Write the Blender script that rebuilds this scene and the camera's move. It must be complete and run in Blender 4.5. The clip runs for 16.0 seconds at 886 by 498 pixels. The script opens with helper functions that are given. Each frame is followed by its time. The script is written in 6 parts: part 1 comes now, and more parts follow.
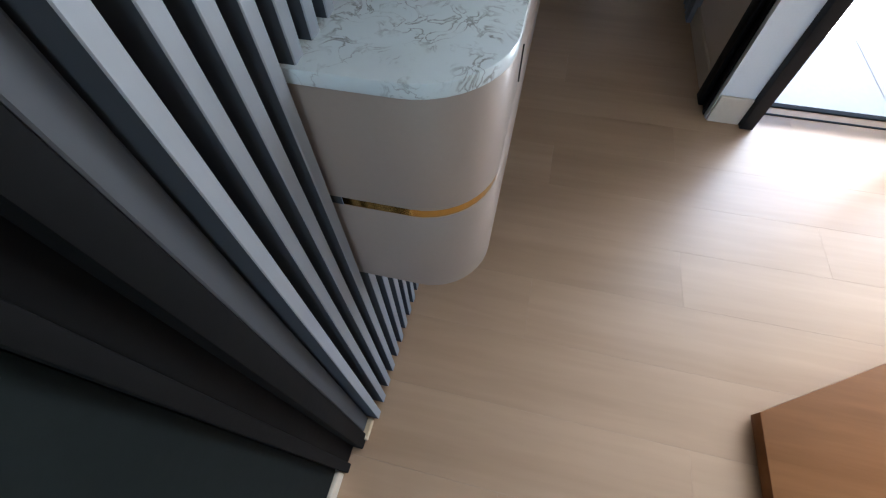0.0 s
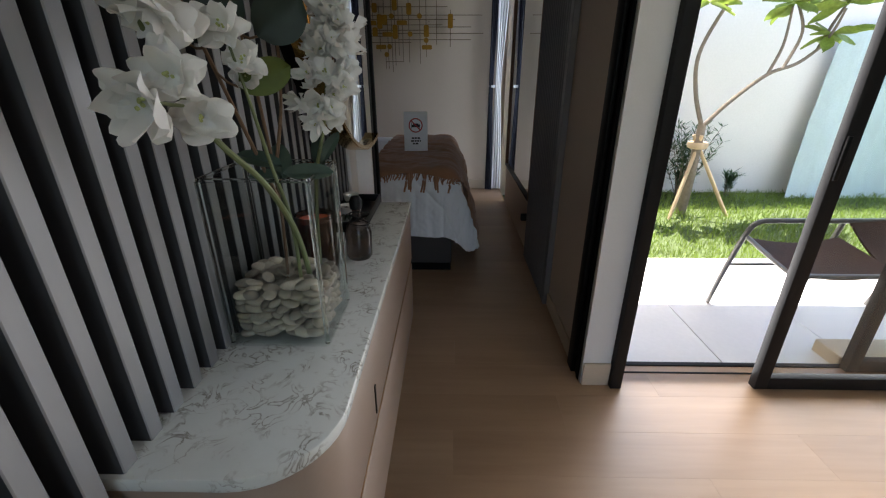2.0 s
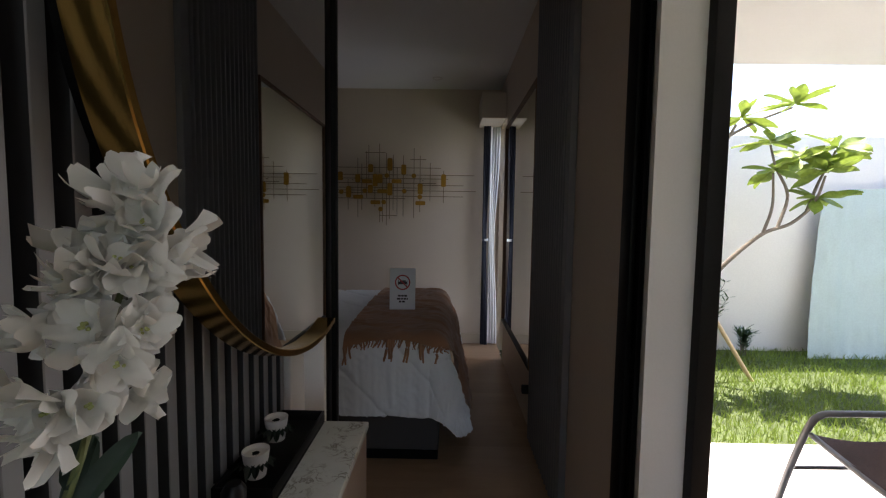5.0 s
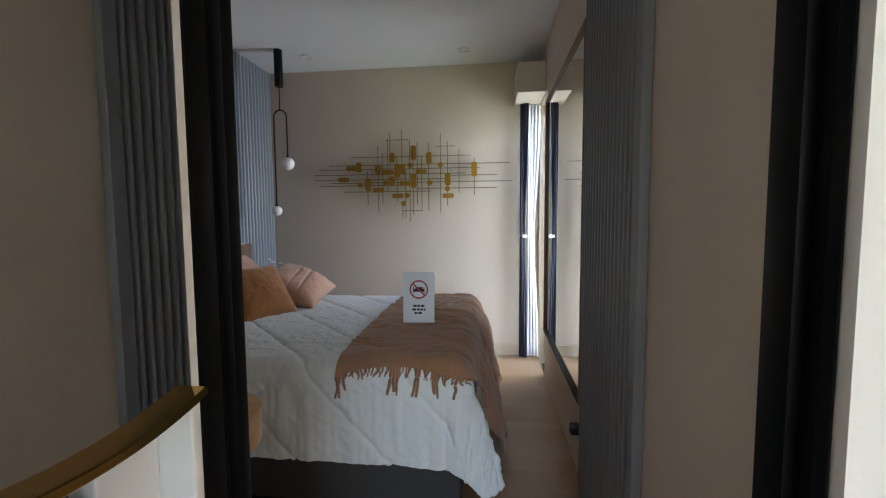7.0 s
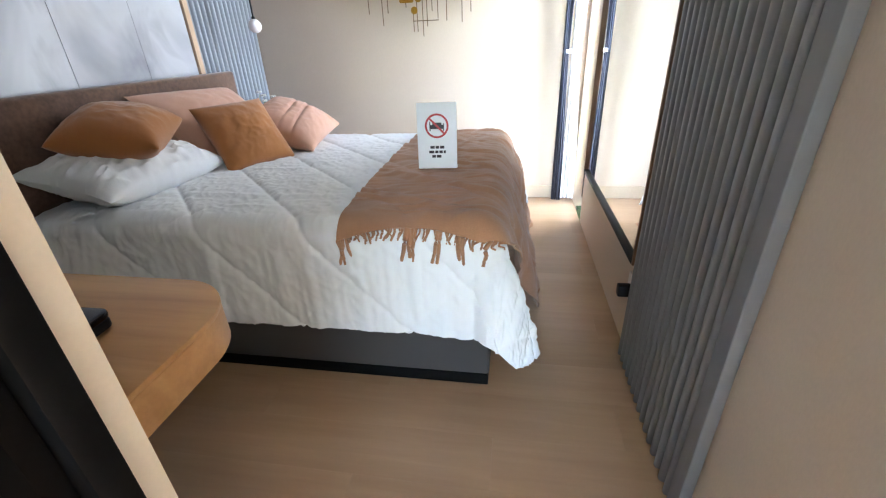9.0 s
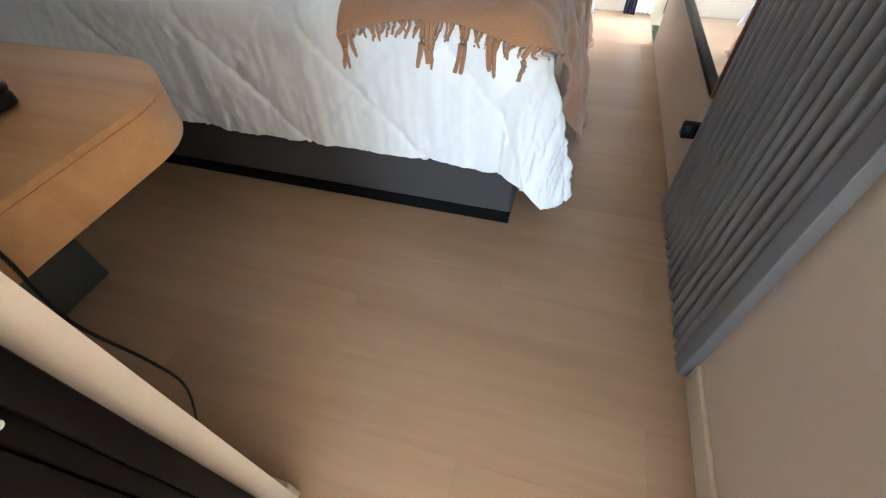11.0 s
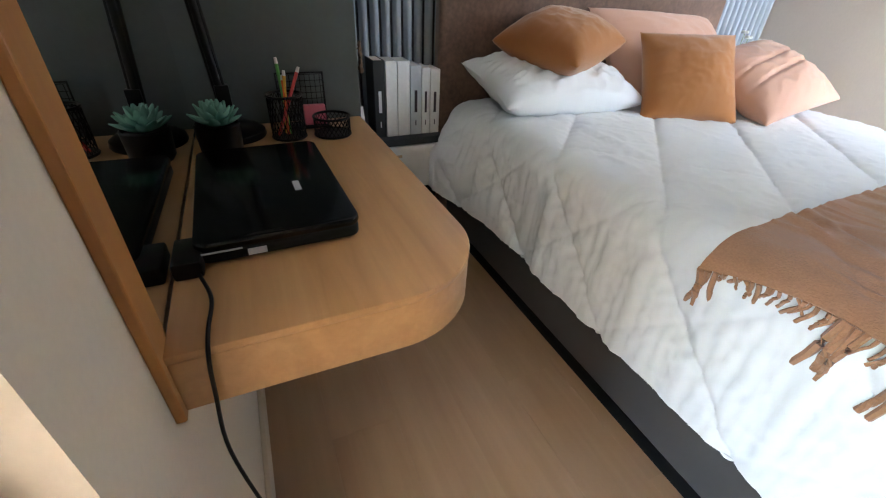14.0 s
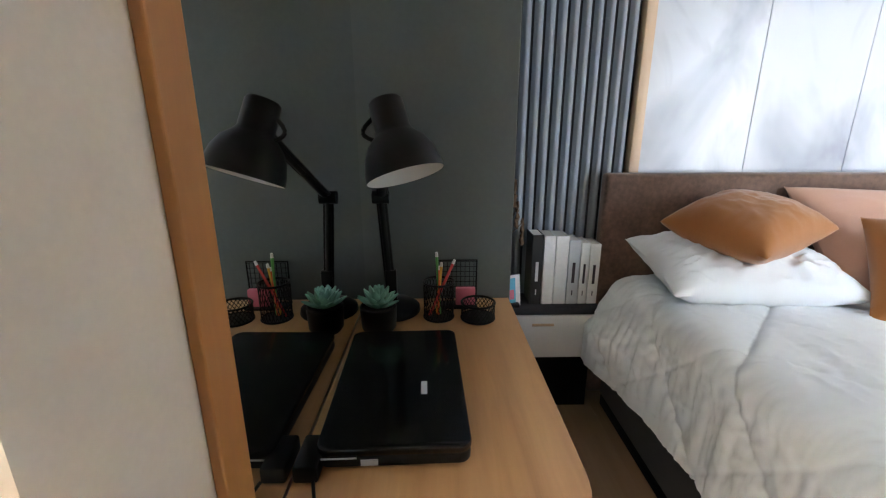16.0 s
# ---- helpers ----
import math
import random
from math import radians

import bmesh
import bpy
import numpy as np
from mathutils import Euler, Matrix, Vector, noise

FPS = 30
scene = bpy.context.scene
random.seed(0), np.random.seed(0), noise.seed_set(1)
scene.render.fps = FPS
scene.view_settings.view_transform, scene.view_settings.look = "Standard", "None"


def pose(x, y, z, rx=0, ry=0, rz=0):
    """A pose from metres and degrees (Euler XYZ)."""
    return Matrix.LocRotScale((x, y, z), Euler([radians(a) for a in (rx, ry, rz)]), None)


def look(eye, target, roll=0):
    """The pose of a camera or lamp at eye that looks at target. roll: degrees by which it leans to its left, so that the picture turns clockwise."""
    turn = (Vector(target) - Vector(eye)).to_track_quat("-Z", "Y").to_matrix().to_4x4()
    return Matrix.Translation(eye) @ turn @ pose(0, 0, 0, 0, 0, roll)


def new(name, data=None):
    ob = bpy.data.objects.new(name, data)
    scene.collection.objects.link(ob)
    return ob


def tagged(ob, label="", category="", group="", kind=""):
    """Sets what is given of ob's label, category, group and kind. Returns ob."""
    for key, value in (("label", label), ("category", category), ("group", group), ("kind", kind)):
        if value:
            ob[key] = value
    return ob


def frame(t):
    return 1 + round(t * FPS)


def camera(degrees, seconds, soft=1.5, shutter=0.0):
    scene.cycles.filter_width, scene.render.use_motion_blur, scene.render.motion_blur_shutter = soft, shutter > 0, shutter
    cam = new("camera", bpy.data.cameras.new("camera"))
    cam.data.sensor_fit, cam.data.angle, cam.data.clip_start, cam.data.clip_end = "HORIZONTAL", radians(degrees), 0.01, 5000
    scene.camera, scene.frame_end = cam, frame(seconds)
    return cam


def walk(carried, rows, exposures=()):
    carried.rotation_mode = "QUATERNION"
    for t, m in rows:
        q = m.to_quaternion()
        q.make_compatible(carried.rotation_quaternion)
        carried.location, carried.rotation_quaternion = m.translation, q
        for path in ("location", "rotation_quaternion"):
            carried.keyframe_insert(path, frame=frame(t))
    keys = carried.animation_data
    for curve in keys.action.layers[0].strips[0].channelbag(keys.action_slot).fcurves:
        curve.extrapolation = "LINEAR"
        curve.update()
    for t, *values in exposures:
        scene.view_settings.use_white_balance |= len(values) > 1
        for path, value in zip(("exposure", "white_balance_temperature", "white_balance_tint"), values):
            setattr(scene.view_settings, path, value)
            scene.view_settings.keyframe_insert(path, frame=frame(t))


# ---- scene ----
cam = camera(93.5, 16.0, 1.2)
PATH = [
    (0, (0.219, 1.255, 1.055), (-0.055, 2.285, -0.637), -1.9),
    (0.5, (0.276, 1.269, 1.069), (0.137, 2.445, -0.542), -1.9),
    (1, (0.304, 1.274, 1.094), (0.219, 2.765, -0.237), -1.2),
    (1.5, (0.311, 1.277, 1.135), (0.258, 2.968, 0.069), -0.2),
    (2, (0.315, 1.277, 1.179), (0.282, 3.12, 0.402), -0.0),
    (2.5, (0.299, 1.274, 1.214), (0.288, 3.195, 0.657), -0.1),
    (3, (0.267, 1.311, 1.245), (0.313, 3.278, 0.887), 0.4),
    (3.5, (0.266, 1.3, 1.273), (0.319, 3.285, 1.031), 0.3),
    (4, (0.309, 1.412, 1.269), (0.325, 3.406, 1.108), 0.2),
    (4.2, (0.336, 1.457, 1.263), (0.342, 3.452, 1.126), 0.3),
    (6.3, (0.382, 1.94, 1.238), (0.272, 3.932, 1.1), -0.3),
    (6.5, (0.402, 1.993, 1.236), (0.265, 3.983, 1.091), -0.9),
    (7, (0.444, 2.143, 1.218), (0.218, 4.125, 1.07), -0.4),
    (7.5, (0.483, 2.234, 1.214), (0.147, 4.184, 0.923), -0.1),
    (8, (0.465, 2.339, 1.199), (0.112, 4.276, 0.85), -0.1),
    (8.5, (0.401, 2.471, 1.183), (0.074, 4.349, 0.578), -0.8),
    (9, (0.38, 2.552, 1.158), (0.069, 4.314, 0.263), -2.5),
    (9.5, (0.389, 2.61, 1.119), (0.019, 4.2, -0.037), -4.1),
    (10, (0.411, 2.63, 1.058), (0.06, 3.997, -0.36), -3.3),
    (12.3, (0.399, 2.833, 1.015), (-0.185, 3.999, -0.501), 1.7),
    (12.5, (0.361, 2.855, 1.02), (-0.308, 4.028, -0.455), 2.3),
    (13, (0.293, 2.87, 1.04), (-0.646, 3.989, -0.327), 2.4),
    (13.5, (0.247, 2.879, 1.046), (-1.057, 3.789, -0.168), 2.3),
    (14, (0.243, 2.919, 1.068), (-1.271, 3.636, -0.026), 2.7),
    (14.5, (0.247, 2.95, 1.099), (-1.442, 3.481, 0.169), 2.8),
    (15, (0.267, 2.979, 1.128), (-1.543, 3.267, 0.329), 2.7),
    (15.5, (0.253, 2.977, 1.146), (-1.635, 3.082, 0.492), 1.0),
    (16, (0.199, 2.983, 1.184), (-1.728, 3.019, 0.651), -0.1),
]
EXPOSURES = [(0, 2.95, 5600, 10), (0.5, 2.76, 5950, 10), (1, 2.55, 5900, 10), (1.5, 2.45, 5900, 10), (2, 2.21, 6500, 15), (2.5, 2.05, 6700, 18), (3, 2.06, 6700, 18), (3.5, 2.01, 6700, 18), (4.2, 1.92, 6700, 18), (6.3, 1.94, 7100, 22), (6.5, 2.29, 7100, 22), (7, 3.88, 6400, 11), (7.5, 4.85, 6400, 15), (8, 5.35, 6400, 11), (8.5, 5.3, 6400, 11), (9, 5.34, 6400, 11), (9.5, 5.34, 6400, 11), (10.2, 5.39, 6400, 11), (12.3, 5.5, 6400, 11), (13, 5.52, 6400, 10), (13.5, 5.42, 6400, 10), (14, 5.74, 6400, 10), (15, 6.01, 6400, 10), (16, 5.96, 6400, 10)]
walk(cam, [(t, look(eye, target, roll)) for t, eye, target, roll in PATH], EXPOSURES)

# ---- world, sun and openings' light ----
world = bpy.data.worlds.new("sky")
scene.world = world
world.use_nodes = True
wn = world.node_tree.nodes
sky = wn.new("ShaderNodeTexSky")
sky.sky_type = "NISHITA"
sky.sun_disc = False
sky.sun_elevation, sky.sun_rotation = radians(73), radians(15)
wn["Background"].inputs[1].default_value = 0.15
world.node_tree.links.new(sky.outputs[0], wn["Background"].inputs[0])


def sun_lamp(strength, elevation, azimuth):
    """The sun; azimuth is counted from +y towards +x."""
    d = bpy.data.lights.new("sun", "SUN")
    d.energy, d.angle, d.color = strength, radians(0.5), (1.0, 0.95, 0.88)
    e, a = radians(elevation), radians(azimuth)
    ob = new("sun", d)
    at = Vector((math.sin(a) * math.cos(e), math.cos(a) * math.cos(e), math.sin(e))) * 20
    ob.matrix_world = look(at, (0, 0, 0))


def opening_light(name, eye, target, w, h, power, colour, spread):
    d = bpy.data.lights.new(name, "AREA")
    d.shape, d.size, d.size_y, d.energy, d.color, d.spread = "RECTANGLE", w, h, power, colour, radians(spread)
    new(name, d).matrix_world = look(eye, target)


sun_lamp(5.0, 73, 15)
opening_light("garden_door_daylight", (2.22, 2.700, 0.98), (2.22, 0.0, 0.98), 2.38, 1.9, 16.5, (0.96, 0.97, 0.955), 136)
# added fill from the hall's unseen back, brightening faces turned that way
opening_light("hall_back_fill", (1.2, -1.70, 1.25), (1.1, 2.6, 1.1), 1.3, 1.9, 0.06, (0.96, 0.98, 0.97), 110)
opening_light("bedroom_window_daylight", (0.930, 5.565, 1.08), (-0.9, 5.40, 1.08), 0.35, 2.0, 0.68, (0.88, 0.965, 1.09), 108)

# ---- materials ----


def nodes_of(name):
    m = bpy.data.materials.new(name)
    m.use_nodes = True
    n, l = m.node_tree.nodes, m.node_tree.links
    return m, n, l, n["Principled BSDF"]


def surf(name, base, rough=0.6, metal=0.0, var=0.12, fine=60.0, broad=3.0, bump=0.15, stretch=(1, 1, 1), spread=0.0, sheen=0.0, coat=0.0, depth=0.002):
    """A surface with grain at a fine and a broad scale; stretch draws the grain out along an axis."""
    m, n, l, p = nodes_of(name)
    tc, mp = n.new("ShaderNodeTexCoord"), n.new("ShaderNodeMapping")
    mp.inputs["Scale"].default_value = stretch
    l.new(tc.outputs["Object"], mp.inputs["Vector"])
    a, b = n.new("ShaderNodeTexNoise"), n.new("ShaderNodeTexNoise")
    a.inputs["Scale"].default_value, a.inputs["Detail"].default_value = fine, 6
    b.inputs["Scale"].default_value, b.inputs["Detail"].default_value = broad, 3
    l.new(mp.outputs[0], a.inputs["Vector"])
    l.new(mp.outputs[0], b.inputs["Vector"])
    add = n.new("ShaderNodeMath")
    add.operation = "ADD"
    l.new(a.outputs["Fac"], add.inputs[0])
    l.new(b.outputs["Fac"], add.inputs[1])
    val = n.new("ShaderNodeMapRange")
    val.inputs["From Min"].default_value, val.inputs["From Max"].default_value = 0.6, 1.4
    val.inputs["To Min"].default_value, val.inputs["To Max"].default_value = 1 - var, 1 + var
    l.new(add.outputs[0], val.inputs["Value"])
    src = val.outputs[0]
    if spread:
        oi, mul, ad2 = n.new("ShaderNodeObjectInfo"), n.new("ShaderNodeMapRange"), n.new("ShaderNodeMath")
        mul.inputs["To Min"].default_value, mul.inputs["To Max"].default_value = 1 - spread, 1 + spread
        l.new(oi.outputs["Random"], mul.inputs["Value"])
        ad2.operation = "MULTIPLY"
        l.new(src, ad2.inputs[0])
        l.new(mul.outputs[0], ad2.inputs[1])
        src = ad2.outputs[0]
    mix = n.new("ShaderNodeVectorMath")
    mix.operation = "SCALE"
    mix.inputs[0].default_value = base
    l.new(src, mix.inputs["Scale"])
    l.new(mix.outputs[0], p.inputs["Base Color"])
    ro = n.new("ShaderNodeMapRange")
    ro.inputs["To Min"].default_value, ro.inputs["To Max"].default_value = max(0.02, rough - 0.08), min(1, rough + 0.08)
    l.new(b.outputs["Fac"], ro.inputs["Value"])
    l.new(ro.outputs[0], p.inputs["Roughness"])
    p.inputs["Metallic"].default_value = metal
    p.inputs["Sheen Weight"].default_value = sheen
    p.inputs["Coat Weight"].default_value = coat
    if bump:
        bp = n.new("ShaderNodeBump")
        bp.inputs["Strength"].default_value, bp.inputs["Distance"].default_value = bump, depth
        l.new(a.outputs["Fac"], bp.inputs["Height"])
        l.new(bp.outputs[0], p.inputs["Normal"])
    return m


def wood(name, dark, light, along="X", scale=9.0, rough=0.42, spread=0.0, bump=0.06):
    """Long grain along an axis, with broad bands and fine pores."""
    m, n, l, p = nodes_of(name)
    tc, mp = n.new("ShaderNodeTexCoord"), n.new("ShaderNodeMapping")
    k = {"X": (0.08, 1, 1), "Y": (1, 0.08, 1), "Z": (1, 1, 0.08)}[along]
    mp.inputs["Scale"].default_value = k
    l.new(tc.outputs["Object"], mp.inputs["Vector"])
    vec = mp.outputs[0]
    oi = n.new("ShaderNodeObjectInfo")
    if spread:
        sh = n.new("ShaderNodeVectorMath")
        sh.operation = "MULTIPLY_ADD"
        cx = n.new("ShaderNodeCombineXYZ")
        for s in range(3):
            l.new(oi.outputs["Random"], cx.inputs[s])
        sh.inputs[1].default_value = (37, 53, 71)
        l.new(cx.outputs[0], sh.inputs[0])
        l.new(vec, sh.inputs[2])
        vec = sh.outputs[0]
    a, b, c = (n.new("ShaderNodeTexNoise") for _ in range(3))
    for t, s, d in ((a, scale, 5), (b, scale * 9, 4), (c, scale * 0.25, 2)):
        t.inputs["Scale"].default_value, t.inputs["Detail"].default_value = s, d
        t.inputs["Distortion"].default_value = 0.6
        l.new(vec, t.inputs["Vector"])
    s1, s2 = n.new("ShaderNodeMath"), n.new("ShaderNodeMath")
    s1.operation = s2.operation = "MULTIPLY_ADD"
    l.new(b.outputs["Fac"], s1.inputs[0])
    s1.inputs[1].default_value = 0.35
    l.new(a.outputs["Fac"], s1.inputs[2])
    l.new(c.outputs["Fac"], s2.inputs[0])
    s2.inputs[1].default_value = 0.5
    l.new(s1.outputs[0], s2.inputs[2])
    r = n.new("ShaderNodeMapRange")
    r.inputs["From Min"].default_value, r.inputs["From Max"].default_value = 0.65, 1.2
    l.new(s2.outputs[0], r.inputs["Value"])
    mx = n.new("ShaderNodeMix")
    mx.data_type = "RGBA"
    mx.inputs["A"].default_value, mx.inputs["B"].default_value = (*dark, 1), (*light, 1)
    l.new(r.outputs[0], mx.inputs["Factor"])
    out = mx.outputs["Result"]
    if spread:
        sc, mr = n.new("ShaderNodeVectorMath"), n.new("ShaderNodeMapRange")
        sc.operation = "SCALE"
        mr.inputs["To Min"].default_value, mr.inputs["To Max"].default_value = 1 - spread, 1 + spread
        l.new(oi.outputs["Random"], mr.inputs["Value"])
        l.new(out, sc.inputs[0])
        l.new(mr.outputs[0], sc.inputs["Scale"])
        out = sc.outputs[0]
    l.new(out, p.inputs["Base Color"])
    rr = n.new("ShaderNodeMapRange")
    rr.inputs["To Min"].default_value, rr.inputs["To Max"].default_value = rough - 0.07, rough + 0.1
    l.new(a.outputs["Fac"], rr.inputs["Value"])
    l.new(rr.outputs[0], p.inputs["Roughness"])
    bp = n.new("ShaderNodeBump")
    bp.inputs["Strength"].default_value, bp.inputs["Distance"].default_value = bump, 0.002
    l.new(b.outputs["Fac"], bp.inputs["Height"])
    l.new(bp.outputs[0], p.inputs["Normal"])
    return m


def marble(name, ground, vein, scale, rough, thin, cloud=0.0):
    """Pale stone with thin wandering veins, and grey clouds where wanted."""
    m, n, l, p = nodes_of(name)
    tc = n.new("ShaderNodeTexCoord")
    w, a, b = (n.new("ShaderNodeTexNoise") for _ in range(3))
    w.inputs["Scale"].default_value, w.inputs["Detail"].default_value = scale * 0.7, 4
    a.inputs["Scale"].default_value, a.inputs["Detail"].default_value, a.inputs["Distortion"].default_value = scale, 9, 1.2
    b.inputs["Scale"].default_value, b.inputs["Detail"].default_value = scale * 0.35, 5
    for t in (w, a, b):
        l.new(tc.outputs["Object"], t.inputs["Vector"])
    s = n.new("ShaderNodeMath")
    s.operation = "SUBTRACT"
    s.inputs[1].default_value = 0.5
    l.new(a.outputs["Fac"], s.inputs[0])
    ab = n.new("ShaderNodeMath")
    ab.operation = "ABSOLUTE"
    l.new(s.outputs[0], ab.inputs[0])
    r = n.new("ShaderNodeMapRange")
    r.inputs["From Max"].default_value = thin
    r.inputs["To Min"].default_value, r.inputs["To Max"].default_value = 1, 0
    l.new(ab.outputs[0], r.inputs["Value"])
    g = n.new("ShaderNodeMapRange")
    g.inputs["From Min"].default_value, g.inputs["From Max"].default_value = 0.42, 0.62
    l.new(w.outputs["Fac"], g.inputs["Value"])
    mu = n.new("ShaderNodeMath")
    mu.operation = "MULTIPLY"
    l.new(r.outputs[0], mu.inputs[0])
    l.new(g.outputs[0], mu.inputs[1])
    cl = n.new("ShaderNodeMapRange")
    cl.inputs["From Min"].default_value, cl.inputs["From Max"].default_value = 0.45, 0.7
    cl.inputs["To Max"].default_value = cloud
    l.new(b.outputs["Fac"], cl.inputs["Value"])
    mxm = n.new("ShaderNodeMath")
    mxm.operation = "MAXIMUM"
    l.new(mu.outputs[0], mxm.inputs[0])
    l.new(cl.outputs[0], mxm.inputs[1])
    mx = n.new("ShaderNodeMix")
    mx.data_type = "RGBA"
    mx.inputs["A"].default_value, mx.inputs["B"].default_value = (*ground, 1), (*vein, 1)
    l.new(mxm.outputs[0], mx.inputs["Factor"])
    l.new(mx.outputs["Result"], p.inputs["Base Color"])
    p.inputs["Roughness"].default_value = rough
    return m


def cloudy(name, ground, smoke):
    """Pale polished panel with smoky clouds, sharp on one side and fading on the other."""
    m, n, l, p = nodes_of(name)
    tc, mp = n.new("ShaderNodeTexCoord"), n.new("ShaderNodeMapping")
    mp.inputs["Scale"].default_value = (1, 1.1, 0.85)
    l.new(tc.outputs["Object"], mp.inputs["Vector"])
    big, fold, fine = (n.new("ShaderNodeTexNoise") for _ in range(3))
    for t, s, d, w in ((big, 1.9, 4, 0.7), (fold, 3.6, 3, 1.0), (fine, 12.0, 5, 0.4)):
        t.inputs["Scale"].default_value, t.inputs["Detail"].default_value, t.inputs["Distortion"].default_value = s, d, w
        l.new(mp.outputs[0], t.inputs["Vector"])
    ramps = []
    for t, a, b, k in ((big, 0.50, 0.68, 0.85), (fold, 0.54, 0.70, 0.50), (fine, 0.45, 0.8, 0.15)):
        r = n.new("ShaderNodeMapRange")
        r.inputs["From Min"].default_value, r.inputs["From Max"].default_value, r.inputs["To Max"].default_value = a, b, k
        l.new(t.outputs["Fac"], r.inputs["Value"])
        ramps.append(r.outputs[0])
    mul, add = n.new("ShaderNodeMath"), n.new("ShaderNodeMath")
    mul.operation, add.operation = "MAXIMUM", "MULTIPLY_ADD"
    l.new(ramps[0], mul.inputs[0])
    l.new(ramps[1], mul.inputs[1])
    l.new(ramps[2], add.inputs[0])
    l.new(mul.outputs[0], add.inputs[1])
    l.new(mul.outputs[0], add.inputs[2])
    mx = n.new("ShaderNodeMix")
    mx.data_type = "RGBA"
    mx.inputs["A"].default_value, mx.inputs["B"].default_value = (*ground, 1), (*smoke, 1)
    l.new(add.outputs[0], mx.inputs["Factor"])
    l.new(mx.outputs["Result"], p.inputs["Base Color"])
    p.inputs["Roughness"].default_value = 0.34
    return m


def glass(name, tint=(1, 1, 1), rough=0.0):
    m, n, l, p = nodes_of(name)
    p.inputs["Base Color"].default_value = (*tint, 1)
    p.inputs["Transmission Weight"].default_value = 1
    p.inputs["Roughness"].default_value = rough
    p.inputs["IOR"].default_value = 1.45
    return m


def thin_pane(name, least=0.025, most=0.6):
    """A clear sheet: light goes straight through, and gloss grows at a slant."""
    m, n, l, p = nodes_of(name)
    out = n["Material Output"]
    n.remove(p)
    tr, gl, fr, mx = n.new("ShaderNodeBsdfTransparent"), n.new("ShaderNodeBsdfGlossy"), n.new("ShaderNodeLayerWeight"), n.new("ShaderNodeMixShader")
    pw, ml = n.new("ShaderNodeMath"), n.new("ShaderNodeMath")
    pw.operation, ml.operation = "POWER", "MULTIPLY_ADD"
    pw.inputs[1].default_value, ml.inputs[1].default_value, ml.inputs[2].default_value = 4.0, most, least
    l.new(fr.outputs["Facing"], pw.inputs[0])
    l.new(pw.outputs[0], ml.inputs[0])
    tr.inputs["Color"].default_value = (0.96, 0.98, 0.975, 1)
    gl.inputs["Roughness"].default_value = 0.01
    fr.inputs["Blend"].default_value = 0.5
    l.new(ml.outputs[0], mx.inputs[0])
    l.new(tr.outputs[0], mx.inputs[1])
    l.new(gl.outputs[0], mx.inputs[2])
    l.new(mx.outputs[0], out.inputs[0])
    return m


def leaf(name, base, var=0.35, through_light=0.4):
    m = surf(name, base, 0.5, var=var, fine=40, broad=6, bump=0.2)
    p = m.node_tree.nodes["Principled BSDF"]
    n, l = m.node_tree.nodes, m.node_tree.links
    tr, mx = n.new("ShaderNodeBsdfTranslucent"), n.new("ShaderNodeMixShader")
    l.new(p.inputs["Base Color"].links[0].from_socket, tr.inputs["Color"])
    mx.inputs[0].default_value = through_light
    l.new(p.outputs[0], mx.inputs[1])
    l.new(tr.outputs[0], mx.inputs[2])
    l.new(mx.outputs[0], n["Material Output"].inputs[0])
    return m


